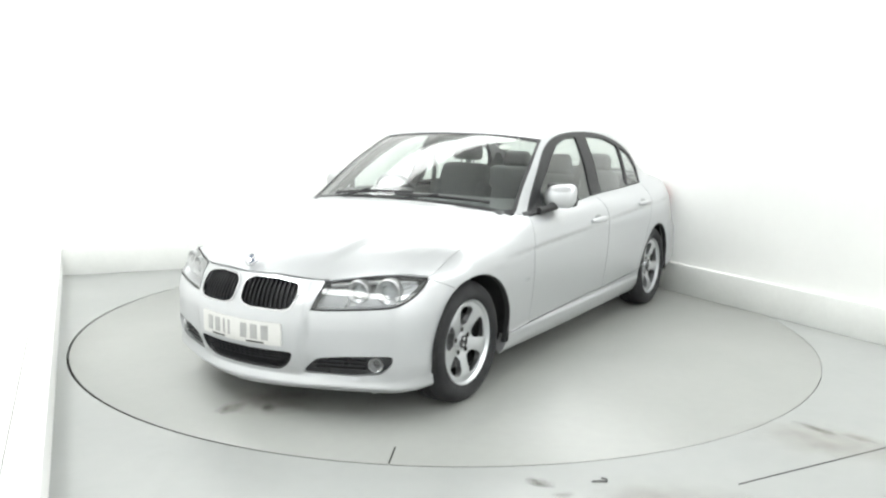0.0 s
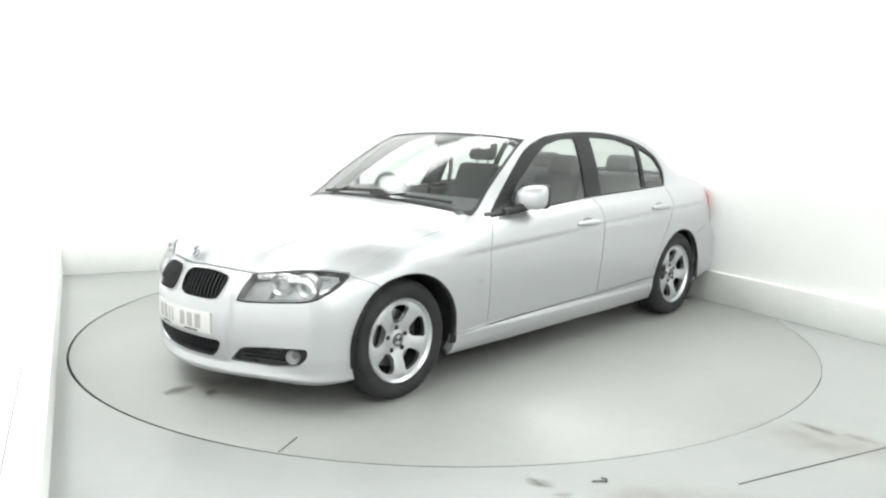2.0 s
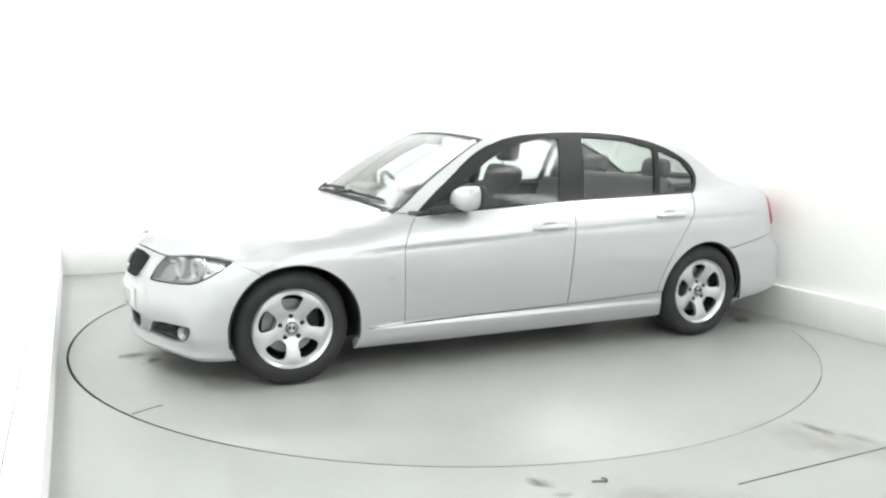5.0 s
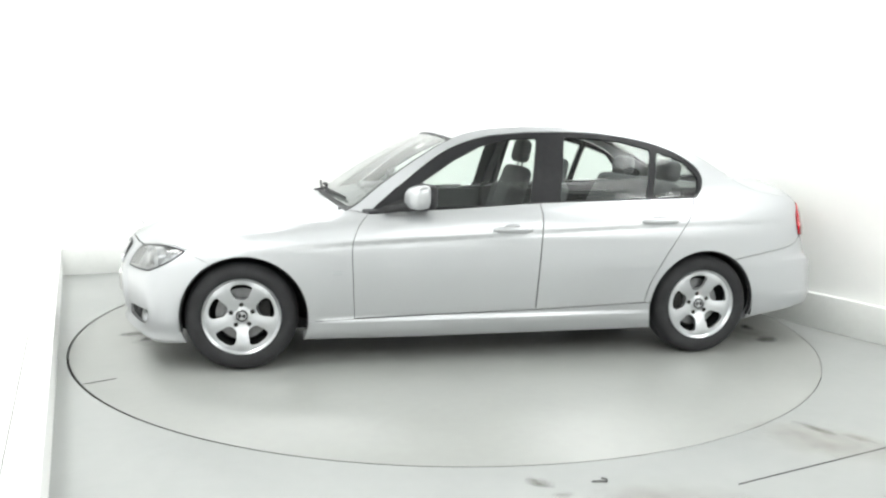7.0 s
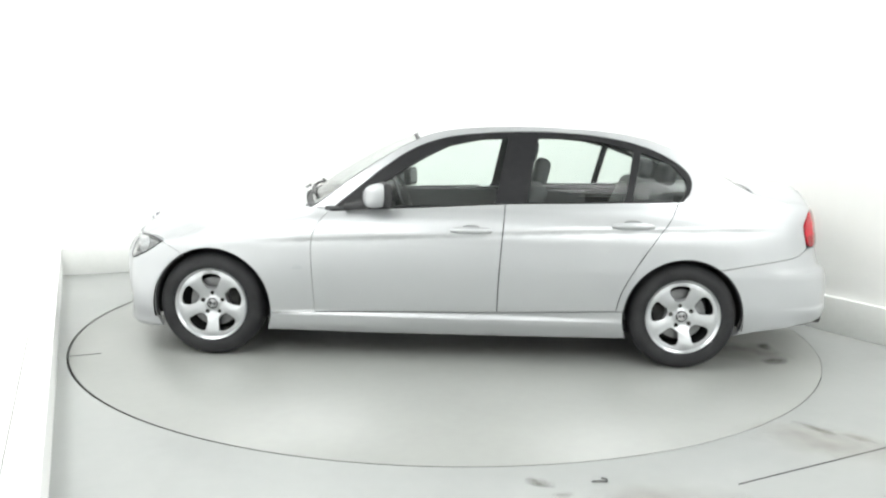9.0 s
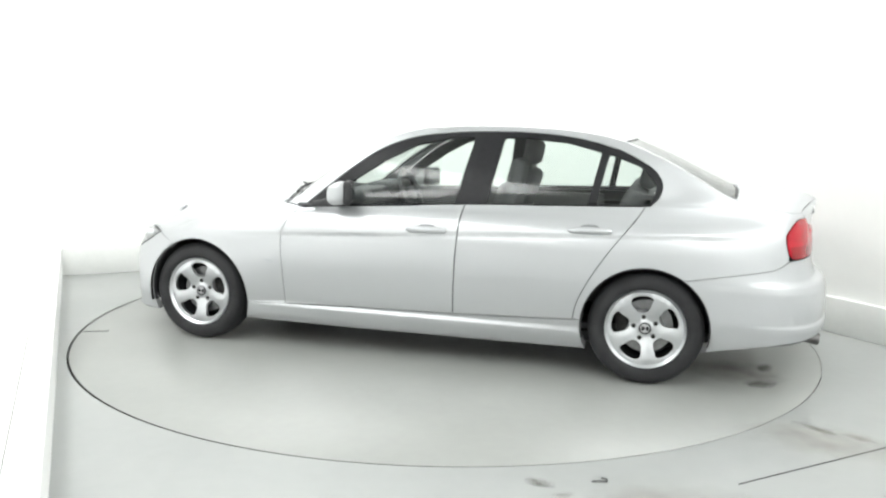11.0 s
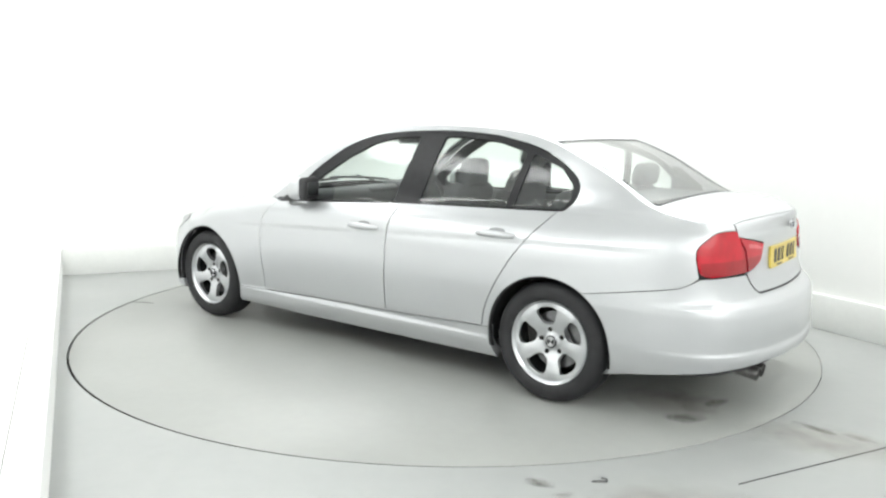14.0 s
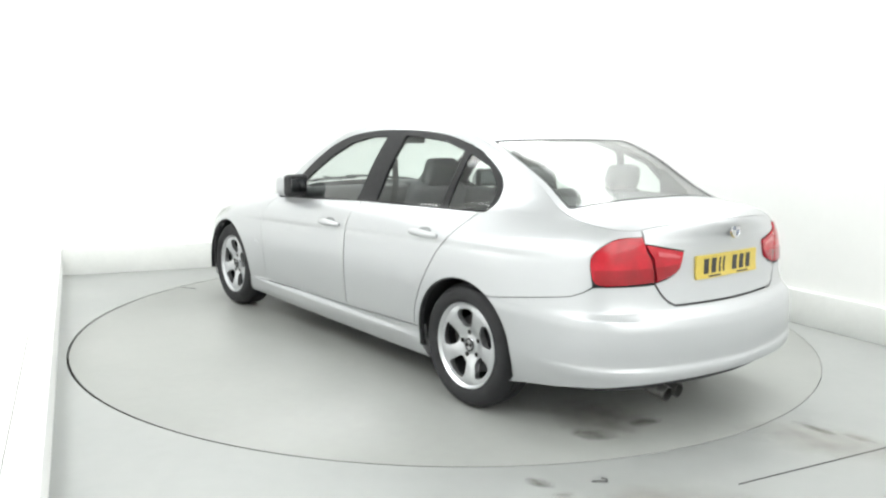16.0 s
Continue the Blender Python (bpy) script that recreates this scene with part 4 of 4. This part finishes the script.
def badge(x, z, tilt_m):
    bm = bmesh.new()
    m = Matrix.Translation((x, 0, z)) @ tilt_m
    lathe(bm, [(0, .004), (.028, .004), (.031, .006), (.036, .005), (.038, -.006)], 32, m)
    b = part("badge", bm, CHROME, car, "round chrome badge with dark quarters")
    bm = bmesh.new()
    for s in (0, 180):
        lathe(bm, [(.002, .0046), (.027, .0052), (.027, .003)], 8, m, 90, s)
    part("badge_field", bm, BLUE, b, "blue badge field")


badge(2.070, .748, Vector((.75, 0, .66)).to_track_quat("Y", "Z").to_matrix().to_4x4())
badge(-2.324, .945, Vector((-1, 0, .12)).to_track_quat("Y", "Z").to_matrix().to_4x4())

# exhaust
for y in (.475, .395):
    bm = bmesh.new()
    lathe(bm, [(.030, -.25), (.033, .0), (.034, .055), (.030, .056), (.029, -.05), (0, -.06)], 24, Matrix.Translation((-2.285, y, .258)) @ pose(0, 0, 0, 0, 0, 90) @ pose(0, 0, 0, -8, 0, 0))
    part("exhaust_tip", bm, EXHAUST, car, "round sooty steel exhaust tip")
bm = bmesh.new()
rbox(bm, (.30, .46, .13), Matrix.Translation((-1.88, .34, .40)), .05, 3)
part("silencer", bm, SOOT_AND_SHADE, car, "dark exhaust silencer under the boot")

# wheels
OPEN = [(.091, -10), (.087, 2), (.095, 14), (.118, 19), (.145, 20), (.170, 21), (.181, 14), (.184, 0), (.182, -13), (.170, -20), (.145, -22), (.116, -20), (.098, -17)]


def face_y(r):
    return np.interp(r, [0, .03, .045, .06, .10, .15, .19, .206], [-.004, -.004, -.012, -.010, .002, .012, .017, .014])


def dish(x, z):
    r, a = np.hypot(x, z), np.arctan2(z, x)
    return np.stack([x, face_y(r) + .006 * np.clip((r - .05) / .06, 0, 1) * np.clip((.205 - r) / .03, 0, 1) * np.cos(5 * (a - radians(54))), z], -1)


def wheel_at(x, side, turn):
    outer = [(.206 * math.cos(a), .206 * math.sin(a)) for a in np.linspace(0, 6.2832, 72, endpoint=False)]
    holes = []
    for k in range(5):
        a0 = 90 + 72 * k
        holes.append([tuple(p) for p in catmull([(r * math.cos(radians(a0 + a)), r * math.sin(radians(a0 + a))) for r, a in OPEN], 3, True)])
    bm = bmesh.new()
    lathe(bm, [(.200, .012), (.206, .016), (.212, .026), (.2175, .030), (.221, .026), (.221, .0), (.205, -.01)], 72)
    hub = part("wheel", bm, ALLOY, car, "five-spoke silver alloy wheel with black tyre")
    skin("spokes", dish, outer, ALLOY, hub, "silver spokes", holes=holes, gap=0, h=.018, hz=.018, deep=.035, up=(0, 1, 0))
    bm = bmesh.new()
    lathe(bm, [(.214, 0.0200), (.222, 0.0300), (.232, 0.0400), (.250, 0.0455), (.268, 0.0455), (.285, 0.0400), (.298, 0.0290), (.308, 0.0120), (.314, -0.0040), (.316, -0.0190), (.316, -0.0340), (.309, -0.0360), (.309, -0.0440), (.316, -0.0460), (.316, -0.0690), (.309, -0.0710), (.309, -0.0790), (.316, -0.0810), (.316, -0.1240), (.308, -0.1490), (.28, -0.1790), (.214, -0.1700)], 96)
    part("tyre", bm, TYRE, hub, "black rubber tyre")
    # alloy barrel in black: the shade inside the wheel is in its colour
    bm = bmesh.new()
    lathe(bm, [(.206, -.018), (.196, -.03), (.192, -.18), (.10, -.14), (.10, -.11), (0, -.11)], 48)
    part("wheel_back", bm, LINER_AND_SHADE, hub, "inside of the wheel, coloured black for its shade")
    bm = bmesh.new()
    lathe(bm, [(.065, -.056), (.150, -.056), (.150, -.074), (.065, -.074)], 56)
    lathe(bm, [(0, -.045), (.07, -.045), (.072, -.06)], 32)
    part("brake_disc", bm, STEEL, hub, "worn steel brake disc")
    part("brake_caliper", box_mesh((.07, .05, .13), Matrix.Translation((.125 * (1 if x < 0 else -1), -.062, .02)), .012, 2), SOOT_AND_SHADE, hub, "dark brake caliper")
    bm = bmesh.new()
    lathe(bm, [(.034, -.01), (.034, .0), (.031, .003), (0, .005)], 32)
    cap = part("hub_cap", bm, CHROME, hub, "round hub cap badge")
    bm = bmesh.new()
    for s in (0, 180):
        lathe(bm, [(.002, .0056), (.020, .0052), (.020, .003)], 8, pose(0, 0, 0, 0, 40, 0), 90, s)
    lathe(bm, [(.0335, .001), (.030, .0048), (.0265, .0050)], 32)
    part("cap_field", bm, TRIM, hub, "dark ring and quarters of the cap")
    for k in range(5):
        a = radians(88 + 72 * k)
        bm = bmesh.new()
        m = Matrix.Translation((.063 * math.cos(a), -.002, .063 * math.sin(a)))
        # raised flat cap, no hole: the hole's shade is its dark colour
        lathe(bm, [(.0125, -.014), (.0125, -.005), (.010, -.004), (0, -.004)], 16, m)
        part("bolt", bm, SOOT_AND_SHADE, hub, "flat dark cap painted as a shaded wheel bolt hole")
    bm = bmesh.new()
    tube(bm, [(.188 * math.cos(3.9), -.002, .188 * math.sin(3.9)), (.196 * math.cos(3.9), .012, .196 * math.sin(3.9))], .004, 8)
    part("valve", bm, TRIM, hub, "tyre valve")
    y = .804 if x > 0 else .824
    hub.matrix_basis = Matrix.Translation((x + (.017 if x > 0 else -.006), y * side, .316)) @ (pose(0, 0, 0, 0, turn, 0) if side > 0 else pose(0, 0, 0, 0, turn, 180))


for side in (1, -1):
    wheel_at(FRONT[0], side, 0)
    wheel_at(REAR[0], side, 8)

# door mirrors
for side in (1, -1):
    bm = bmesh.new()
    k = bmesh.ops.create_uvsphere(bm, u_segments=28, v_segments=18, radius=1)["verts"]
    for v in k:
        x, y, z = v.co
        s = lambda q, e: math.copysign(abs(q) ** e, q)
        x = s(x, .8)
        if x < 0:
            x *= .45
        v.co = Vector((.410 + .088 * x, (.876 + .104 * s(y, .6) + .010 * z) * side, .998 + (.068 + .010 * y) * s(z, .62) - .015 * max(0, x)))
    mir = part("door_mirror", bm, PAINT, car, "silver door mirror housing")
    bm = bmesh.new()
    rbox(bm, (.06, .208, .142), Matrix.Translation((.366, .877 * side, .998)), .029, 4)
    part("mirror_back", bm, PLASTIC, mir, "black mirror rim")
    # dark colour stands in for the dim car side this glass would mirror
    part("dim_mirror_glass", box_mesh((.004, .15, .09), Matrix.Translation((.336, .877 * side, .998)) , .0015, 1), DIM_MIRROR, mir, "mirror glass, darkened to stand for a dark reflection")
    bm = bmesh.new()
    tube(bm, [(.60, .765 * side, .918), (.54, .80 * side, .925), (.46, .85 * side, .945)], [.022, .022, .03], 10)
    part("mirror_foot", bm, PLASTIC, mir, "black mirror foot")
    sail = [(.67, .899), (.46, .913), (.458, .985)]
    skin("mirror_sail", belt, both(S(sail), side), PLASTIC, car, "black triangle at the window corner", gap=0, out=.004, deep=.01)
    pv = Matrix.Translation((.44, .79 * side, 0))
    mir.matrix_basis = pv @ pose(0, 0, 0, 0, 0, 17 * side) @ Matrix.Diagonal((.95, .92, 1, 1)) @ pv.inverted()

# wipers
for x0, y0, x1, y1 in ((.90, -.50, .86, .12), (.95, .02, .80, .60)):
    bm = bmesh.new()
    P = []
    for k in range(9):
        t = k / 8
        yy = y0 + (y1 - y0) * t
        b = yy / .72
        q = screen_s(np.array([.03 + .035 * t]), np.array([b]))[0]
        P.append((q[0] + .008, yy, q[2] + .014))
    tube(bm, P, .009, 8)
    w = part("wiper", bm, PLASTIC, car, "black windscreen wiper")
    bm = bmesh.new()
    tube(bm, [(P[0][0] + .05, P[0][1] + .1, P[0][2] - .012), (P[4][0] + .02, P[4][1], P[4][2] + .016)], .007, 8)
    part("wiper_arm", bm, PLASTIC, w)

# underbody
bm = prism([(2.02, -.45), (2.02, .45), (1.72, .62), (-1.0, .80), (-1.75, .58), (-1.98, .50), (-1.98, -.50), (-1.75, -.58), (-1.0, -.80), (1.72, -.62)], .20, .26)
part("underbody", bm, LINER_AND_SHADE, car, "dark underbody", smooth=False)

# ---- cabin ----
bm = prism([(.85, -.76), (.85, .76), (-1.0, .77), (-1.6, .60), (-1.6, -.60), (-1.0, -.77)], .27, .30)
part("cabin_floor", bm, CABIN, car, "charcoal cabin carpet", smooth=False)
bm = bmesh.new()
rbox(bm, (.42, 1.46, .22), Matrix.Translation((.66, 0, .84)) @ pose(0, 0, 0, 0, 8, 0), .06, 4)
rbox(bm, (.30, 1.42, .42), Matrix.Translation((.76, 0, .55)), .03, 2)
dash = part("dashboard", bm, DASH, car, "dark grey dashboard")
part("instrument_hood", box_mesh((.22, .40, .09), Matrix.Translation((.53, -.36, .945)), .035, 4), DASH, dash)
part("screen_hood", box_mesh((.18, .32, .06), Matrix.Translation((.55, .0, .935)), .025, 4), DASH, dash)
part("centre_console", box_mesh((1.1, .24, .30), Matrix.Translation((.15, 0, .45)), .04, 3), DASH, car, "dark centre console")
for side in (1, -1):
    for nm, x0, x1 in (("door_card", .72, -.33), ("rear_door_card", -.36, -1.02)):
        bm = bmesh.new()
        rbox(bm, (abs(x1 - x0), .05, .58), Matrix.Translation(((x0 + x1) / 2, .775 * side, .63)) @ pose(0, 0, 0, 3 * side, 0, 0), .015, 2)
        rbox(bm, (abs(x1 - x0) * .7, .07, .06), Matrix.Translation(((x0 + x1) / 2, .745 * side, .66)), .02, 3)
        part(nm, bm, DASH, car, "dark inner door card")
    # dark linings under and behind the side windows
    lining = S([(x, z - .002) for x, z in DLO_LOW if x < .66] + [(-1.40, .90), (.60, .84)])
    skin("window_lining", belt, both(lining, side), DASH, car, "dark lining below the side windows", gap=0, out=-.030, deep=0, h=.02)
    pillar = S([(-1.46, 1.18), (-1.40, .93), (-1.62, .93), (-1.66, 1.07), (-1.52, 1.18)])
    skin("rear_pillar_lining", belt, both(pillar, side), DASH, car, "dark lining of the rear pillar", gap=0, out=-.030, deep=0, h=.05)
    # pillar covers
    bm = bmesh.new()
    P = [belt(float(U(-.335 - .12 * t)) * side, .93 + .42 * t)[0] for t in np.linspace(0, 1, 6)]
    tube(bm, [(p[0] - .04, p[1] - side * .035, p[2]) for p in P], .026, 8)
    part("pillar_cover", bm, DASH, car, "grey centre pillar cover")


def seat(y, label, back, drop):
    """A front seat, slid back along its rails; drop: how far its head rest is pushed down."""
    st = part("front_seat", box_mesh((.50, .50, .16), Matrix.Translation((-.03 - back, y, .50)) @ pose(0, 0, 0, 0, -6, 0), .06, 4), CABIN, car, label)
    bm = bmesh.new()
    rbox(bm, (.13, .48, .62), Matrix.Translation((-.36 - back, y, .82 - drop * .5)) @ pose(0, 0, 0, 0, -19, 0), .055, 4, (1, .84))
    for s in (1, -1):
        rbox(bm, (.17, .09, .46), Matrix.Translation((-.325 - back, y + s * .20, .76 - drop * .5)) @ pose(0, 0, 0, 0, -19, 0), .04, 3, (.8, 1))
    part("backrest", bm, CABIN, st)
    bm = bmesh.new()
    rbox(bm, (.09, .26, .17), Matrix.Translation((-.475 - back, y, 1.225 - drop)) @ pose(0, 0, 0, 0, -12, 0), .042, 4, (1, .86))
    part("headrest", bm, CABIN, st)
    bm = bmesh.new()
    for s in (-.055, .055):
        tube(bm, [(-.455 - back, y + s, 1.06 - drop), (-.475 - back, y + s, 1.20 - drop)], .007, 8)
    part("headrest_post", bm, STEEL, st)


seat(.37, "charcoal fabric front passenger seat", .11, .10)
seat(-.37, "charcoal fabric driver's seat", .09, .0)
bm = bmesh.new()
rbox(bm, (.50, 1.30, .18), Matrix.Translation((-.92, 0, .50)) @ pose(0, 0, 0, 0, -6, 0), .06, 4)
bench = part("rear_bench", bm, CABIN, car, "charcoal fabric rear bench")
bm = bmesh.new()
rbox(bm, (.15, 1.26, .56), Matrix.Translation((-1.22, 0, .80)) @ pose(0, 0, 0, 0, -24, 0), .06, 4, (1, .92))
part("backrest", bm, CABIN, bench)
for y in (-.36, .36):
    bm = bmesh.new()
    rbox(bm, (.10, .27, .14), Matrix.Translation((-1.37, y, 1.125)) @ pose(0, 0, 0, 0, -10, 0), .045, 4, (1, .88))
    part("headrest", bm, CABIN, bench)
bm = prism([(-1.30, -.60), (-1.30, .60), (-1.72, .56), (-1.72, -.56)], 1.005, 1.03)
part("parcel_shelf", bm, DASH, car, "dark parcel shelf", smooth=False)
bm = bmesh.new()
m = Matrix.Translation((.36, -.37, .90)) @ pose(0, 0, 0, 0, 22, 0) @ pose(0, 0, 0, 0, 0, 90)
ringp = [(.180 + .014 * math.cos(a), .014 * math.sin(a)) for a in np.linspace(0, 6.2832, 11)]
lathe(bm, ringp, 40, m)
sw = part("steering_wheel", bm, DASH, car, "black steering wheel")
bm = bmesh.new()
rbox(bm, (.12, .04, .10), m, .018, 3)
rbox(bm, (.30, .018, .03), m, .008, 2)
rbox(bm, (.03, .018, .16), m @ Matrix.Translation((0, 0, -.09)), .008, 2)
part("spokes", bm, DASH, sw)
bm = bmesh.new()
tube(bm, [(.40, -.37, .885), (.62, -.37, .80)], .035, 10)
part("column", bm, DASH, sw)
part("inner_mirror", box_mesh((.03, .24, .065), Matrix.Translation((.22, 0, 1.305)) @ pose(0, 0, 0, 0, -10, 0), .014, 3), DASH, car, "black inner mirror")
for side in (1, -1):
    bm = bmesh.new()
    P = [(-.47, .63, 1.20), (-.44, .60, 1.05), (-.36, .585, .80), (-.24, .58, .52)]
    q = [bm.verts.new((x, (y + dy) * side, z)) for x, y, z in P for dy in (-.022, .022)]
    for k in range(3):
        bm.faces.new((q[2 * k], q[2 * k + 1], q[2 * k + 3], q[2 * k + 2]))
    bmesh.ops.solidify(bm, geom=bm.faces[:], thickness=.003)
    part("seat_belt", bm, BELT, car, "grey seat belt hanging from the pillar")
disc = [(.80 * .88 + .035 * math.cos(a), .44 + .035 * math.sin(a)) for a in np.linspace(0, 6.2832, 24, endpoint=False)]
skin("screen_disc", scaled(screen_s, .88, .65), disc, PLATE_W, car, "round white paper disc on the windscreen", gap=0, up=UPV, out=-.010, deep=.001)
skin("headlining", scaled(roof_s, 1.2, .56), rect(.02, .98, .97, 1.2, .56), HEADLINING, car, "pale headlining under the roof", up=UPV, h=.08, gap=0, out=-.028, deep=0)


# ---- turntable ----
bm = bmesh.new()
lathe(bm, [(0, 0), (RING - .011, 0), (RING - .0085, -.0015), (RING - .0085, -.003), (RING - .03, -.004), (0, -.004)], 160, Matrix.Rotation(radians(90), 4, "X"))
turntable = tagged(part("turntable", bm, TURN_TOP), "round pale grey painted turntable set flush in the floor", "turntable")
# side of the rim coloured black, as the shade within the gap
bm = bmesh.new()
lathe(bm, [(RING - .03, -.0035), (RING - .0088, -.0035), (RING - .0088, -.05), (RING - .03, -.05)], 160, Matrix.Rotation(radians(90), 4, "X"))
part("rim", bm, RIM_SHADE, turntable, "turntable rim, blackened for the shade in the gap")
SEAM_AT = math.degrees(.4748)
part("joint", box_mesh((.17, .006, .002), pose(0, 0, 0, 0, 0, SEAM_AT) @ Matrix.Translation((RING - .10, 0, .0012)), 0), GAP, turntable, "short dark joint at the rim", smooth=False)


def patch_of(name, cx, cy, w, d, turn, mat, parent, z, label):
    """A thin worn patch lying on the floor."""
    bm = bmesh.new()
    n = 6
    g = [[bm.verts.new(((i / n - .5) * w, (j / n - .5) * d, 0)) for i in range(n + 1)] for j in range(n + 1)]
    for j in range(n):
        for i in range(n):
            bm.faces.new((g[j][i], g[j][i + 1], g[j + 1][i + 1], g[j + 1][i]))
    ob = part(name, bm, mat, parent, label, smooth=False)
    ob.matrix_basis = Matrix.Translation((cx, cy, z)) @ pose(0, 0, 0, 0, 0, turn)
    ob.visible_shadow = False


# a fixed joint in the floor and old stains
def floor_line(name, x0, y0, x1, y1, w, mat, label):
    l = math.hypot(x1 - x0, y1 - y0)
    ob = part(name, box_mesh((l, w, .002), None, 0), mat, floor, label, smooth=False)
    ob.matrix_basis = Matrix.Translation(((x0 + x1) / 2, (y0 + y1) / 2, .0004)) @ Matrix.Rotation(math.atan2(y1 - y0, x1 - x0), 4, "Z")


floor_line("floor_joint", 1.19, -2.60, 2.65, -1.88, .007, GAP, "dark joint in the concrete")
patch_of("stain", .385, -2.62, .24, .16, -25, STAIN, floor, .0012, "grey worn stain")
patch_of("stain", .47, -2.72, .2, .1, 20, STAIN_PALE, floor, .0022, "grey worn stain")
patch_of("stain", 1.78, -1.99, .42, .13, -48, STAIN, floor, .0012, "grey worn stain")
patch_of("stain", 1.93, -2.10, .34, .14, -48, STAIN_PALE, floor, .0022, "grey worn stain")
patch_of("stain", 1.75, -2.15, 1.3, .8, -20, STAIN_PALE, floor, .0032, "pale brown stain")
patch_of("stain", .9, -2.75, 1.2, .5, 0, STAIN_PALE, floor, .0032, "pale brown stain")
bm = bmesh.new()
tube(bm, [(.60, -2.605, .003), (.63, -2.60, .003), (.66, -2.603, .003), (.665, -2.585, .003), (.645, -2.57, .003)], .004, 6)
part("scuff", bm, SCUFF, floor, "black scuff mark")
bm = bmesh.new()
tube(bm, [(2.05, -2.12, .003), (2.09, -2.13, .003), (2.13, -2.11, .003)], .005, 6)
part("scuff", bm, SCUFF, floor, "black scuff mark")
tagged(part("drain_cap", box_mesh((.07, .035, .006), Matrix.Translation((2.80, -.235, .004)) @ pose(0, 0, 0, 0, 0, -60), .002, 2), SCUFF), "small dark cap on the floor by the kickboard", "cap")
for cx, cy, w, d, a, mt in ((2.13, .10, .36, .24, 20, STAIN), (2.02, .25, .22, .15, 60, STAIN), (-2.07, .80, .40, .28, 40, STAIN), (-2.12, .47, .36, .18, 80, STAIN),
                           (-1.95, .6, 1.0, .9, 0, STAIN_PALE), (1.9, .2, .9, .9, 0, STAIN_PALE)):
    patch_of("stain", cx, cy, w, d, a, mt, turntable, .0012 if mt is STAIN else .0024, "worn stain on the turntable")


def motions():
    at = Matrix.Translation((*CAR_AT, 0))
    walk(turntable, [(t, pose(0, 0, 0, 0, 0, a)) for t, a in THETA])
    walk(car, [(t, pose(0, 0, 0, 0, 0, a) @ at) for t, a in THETA])


motions()
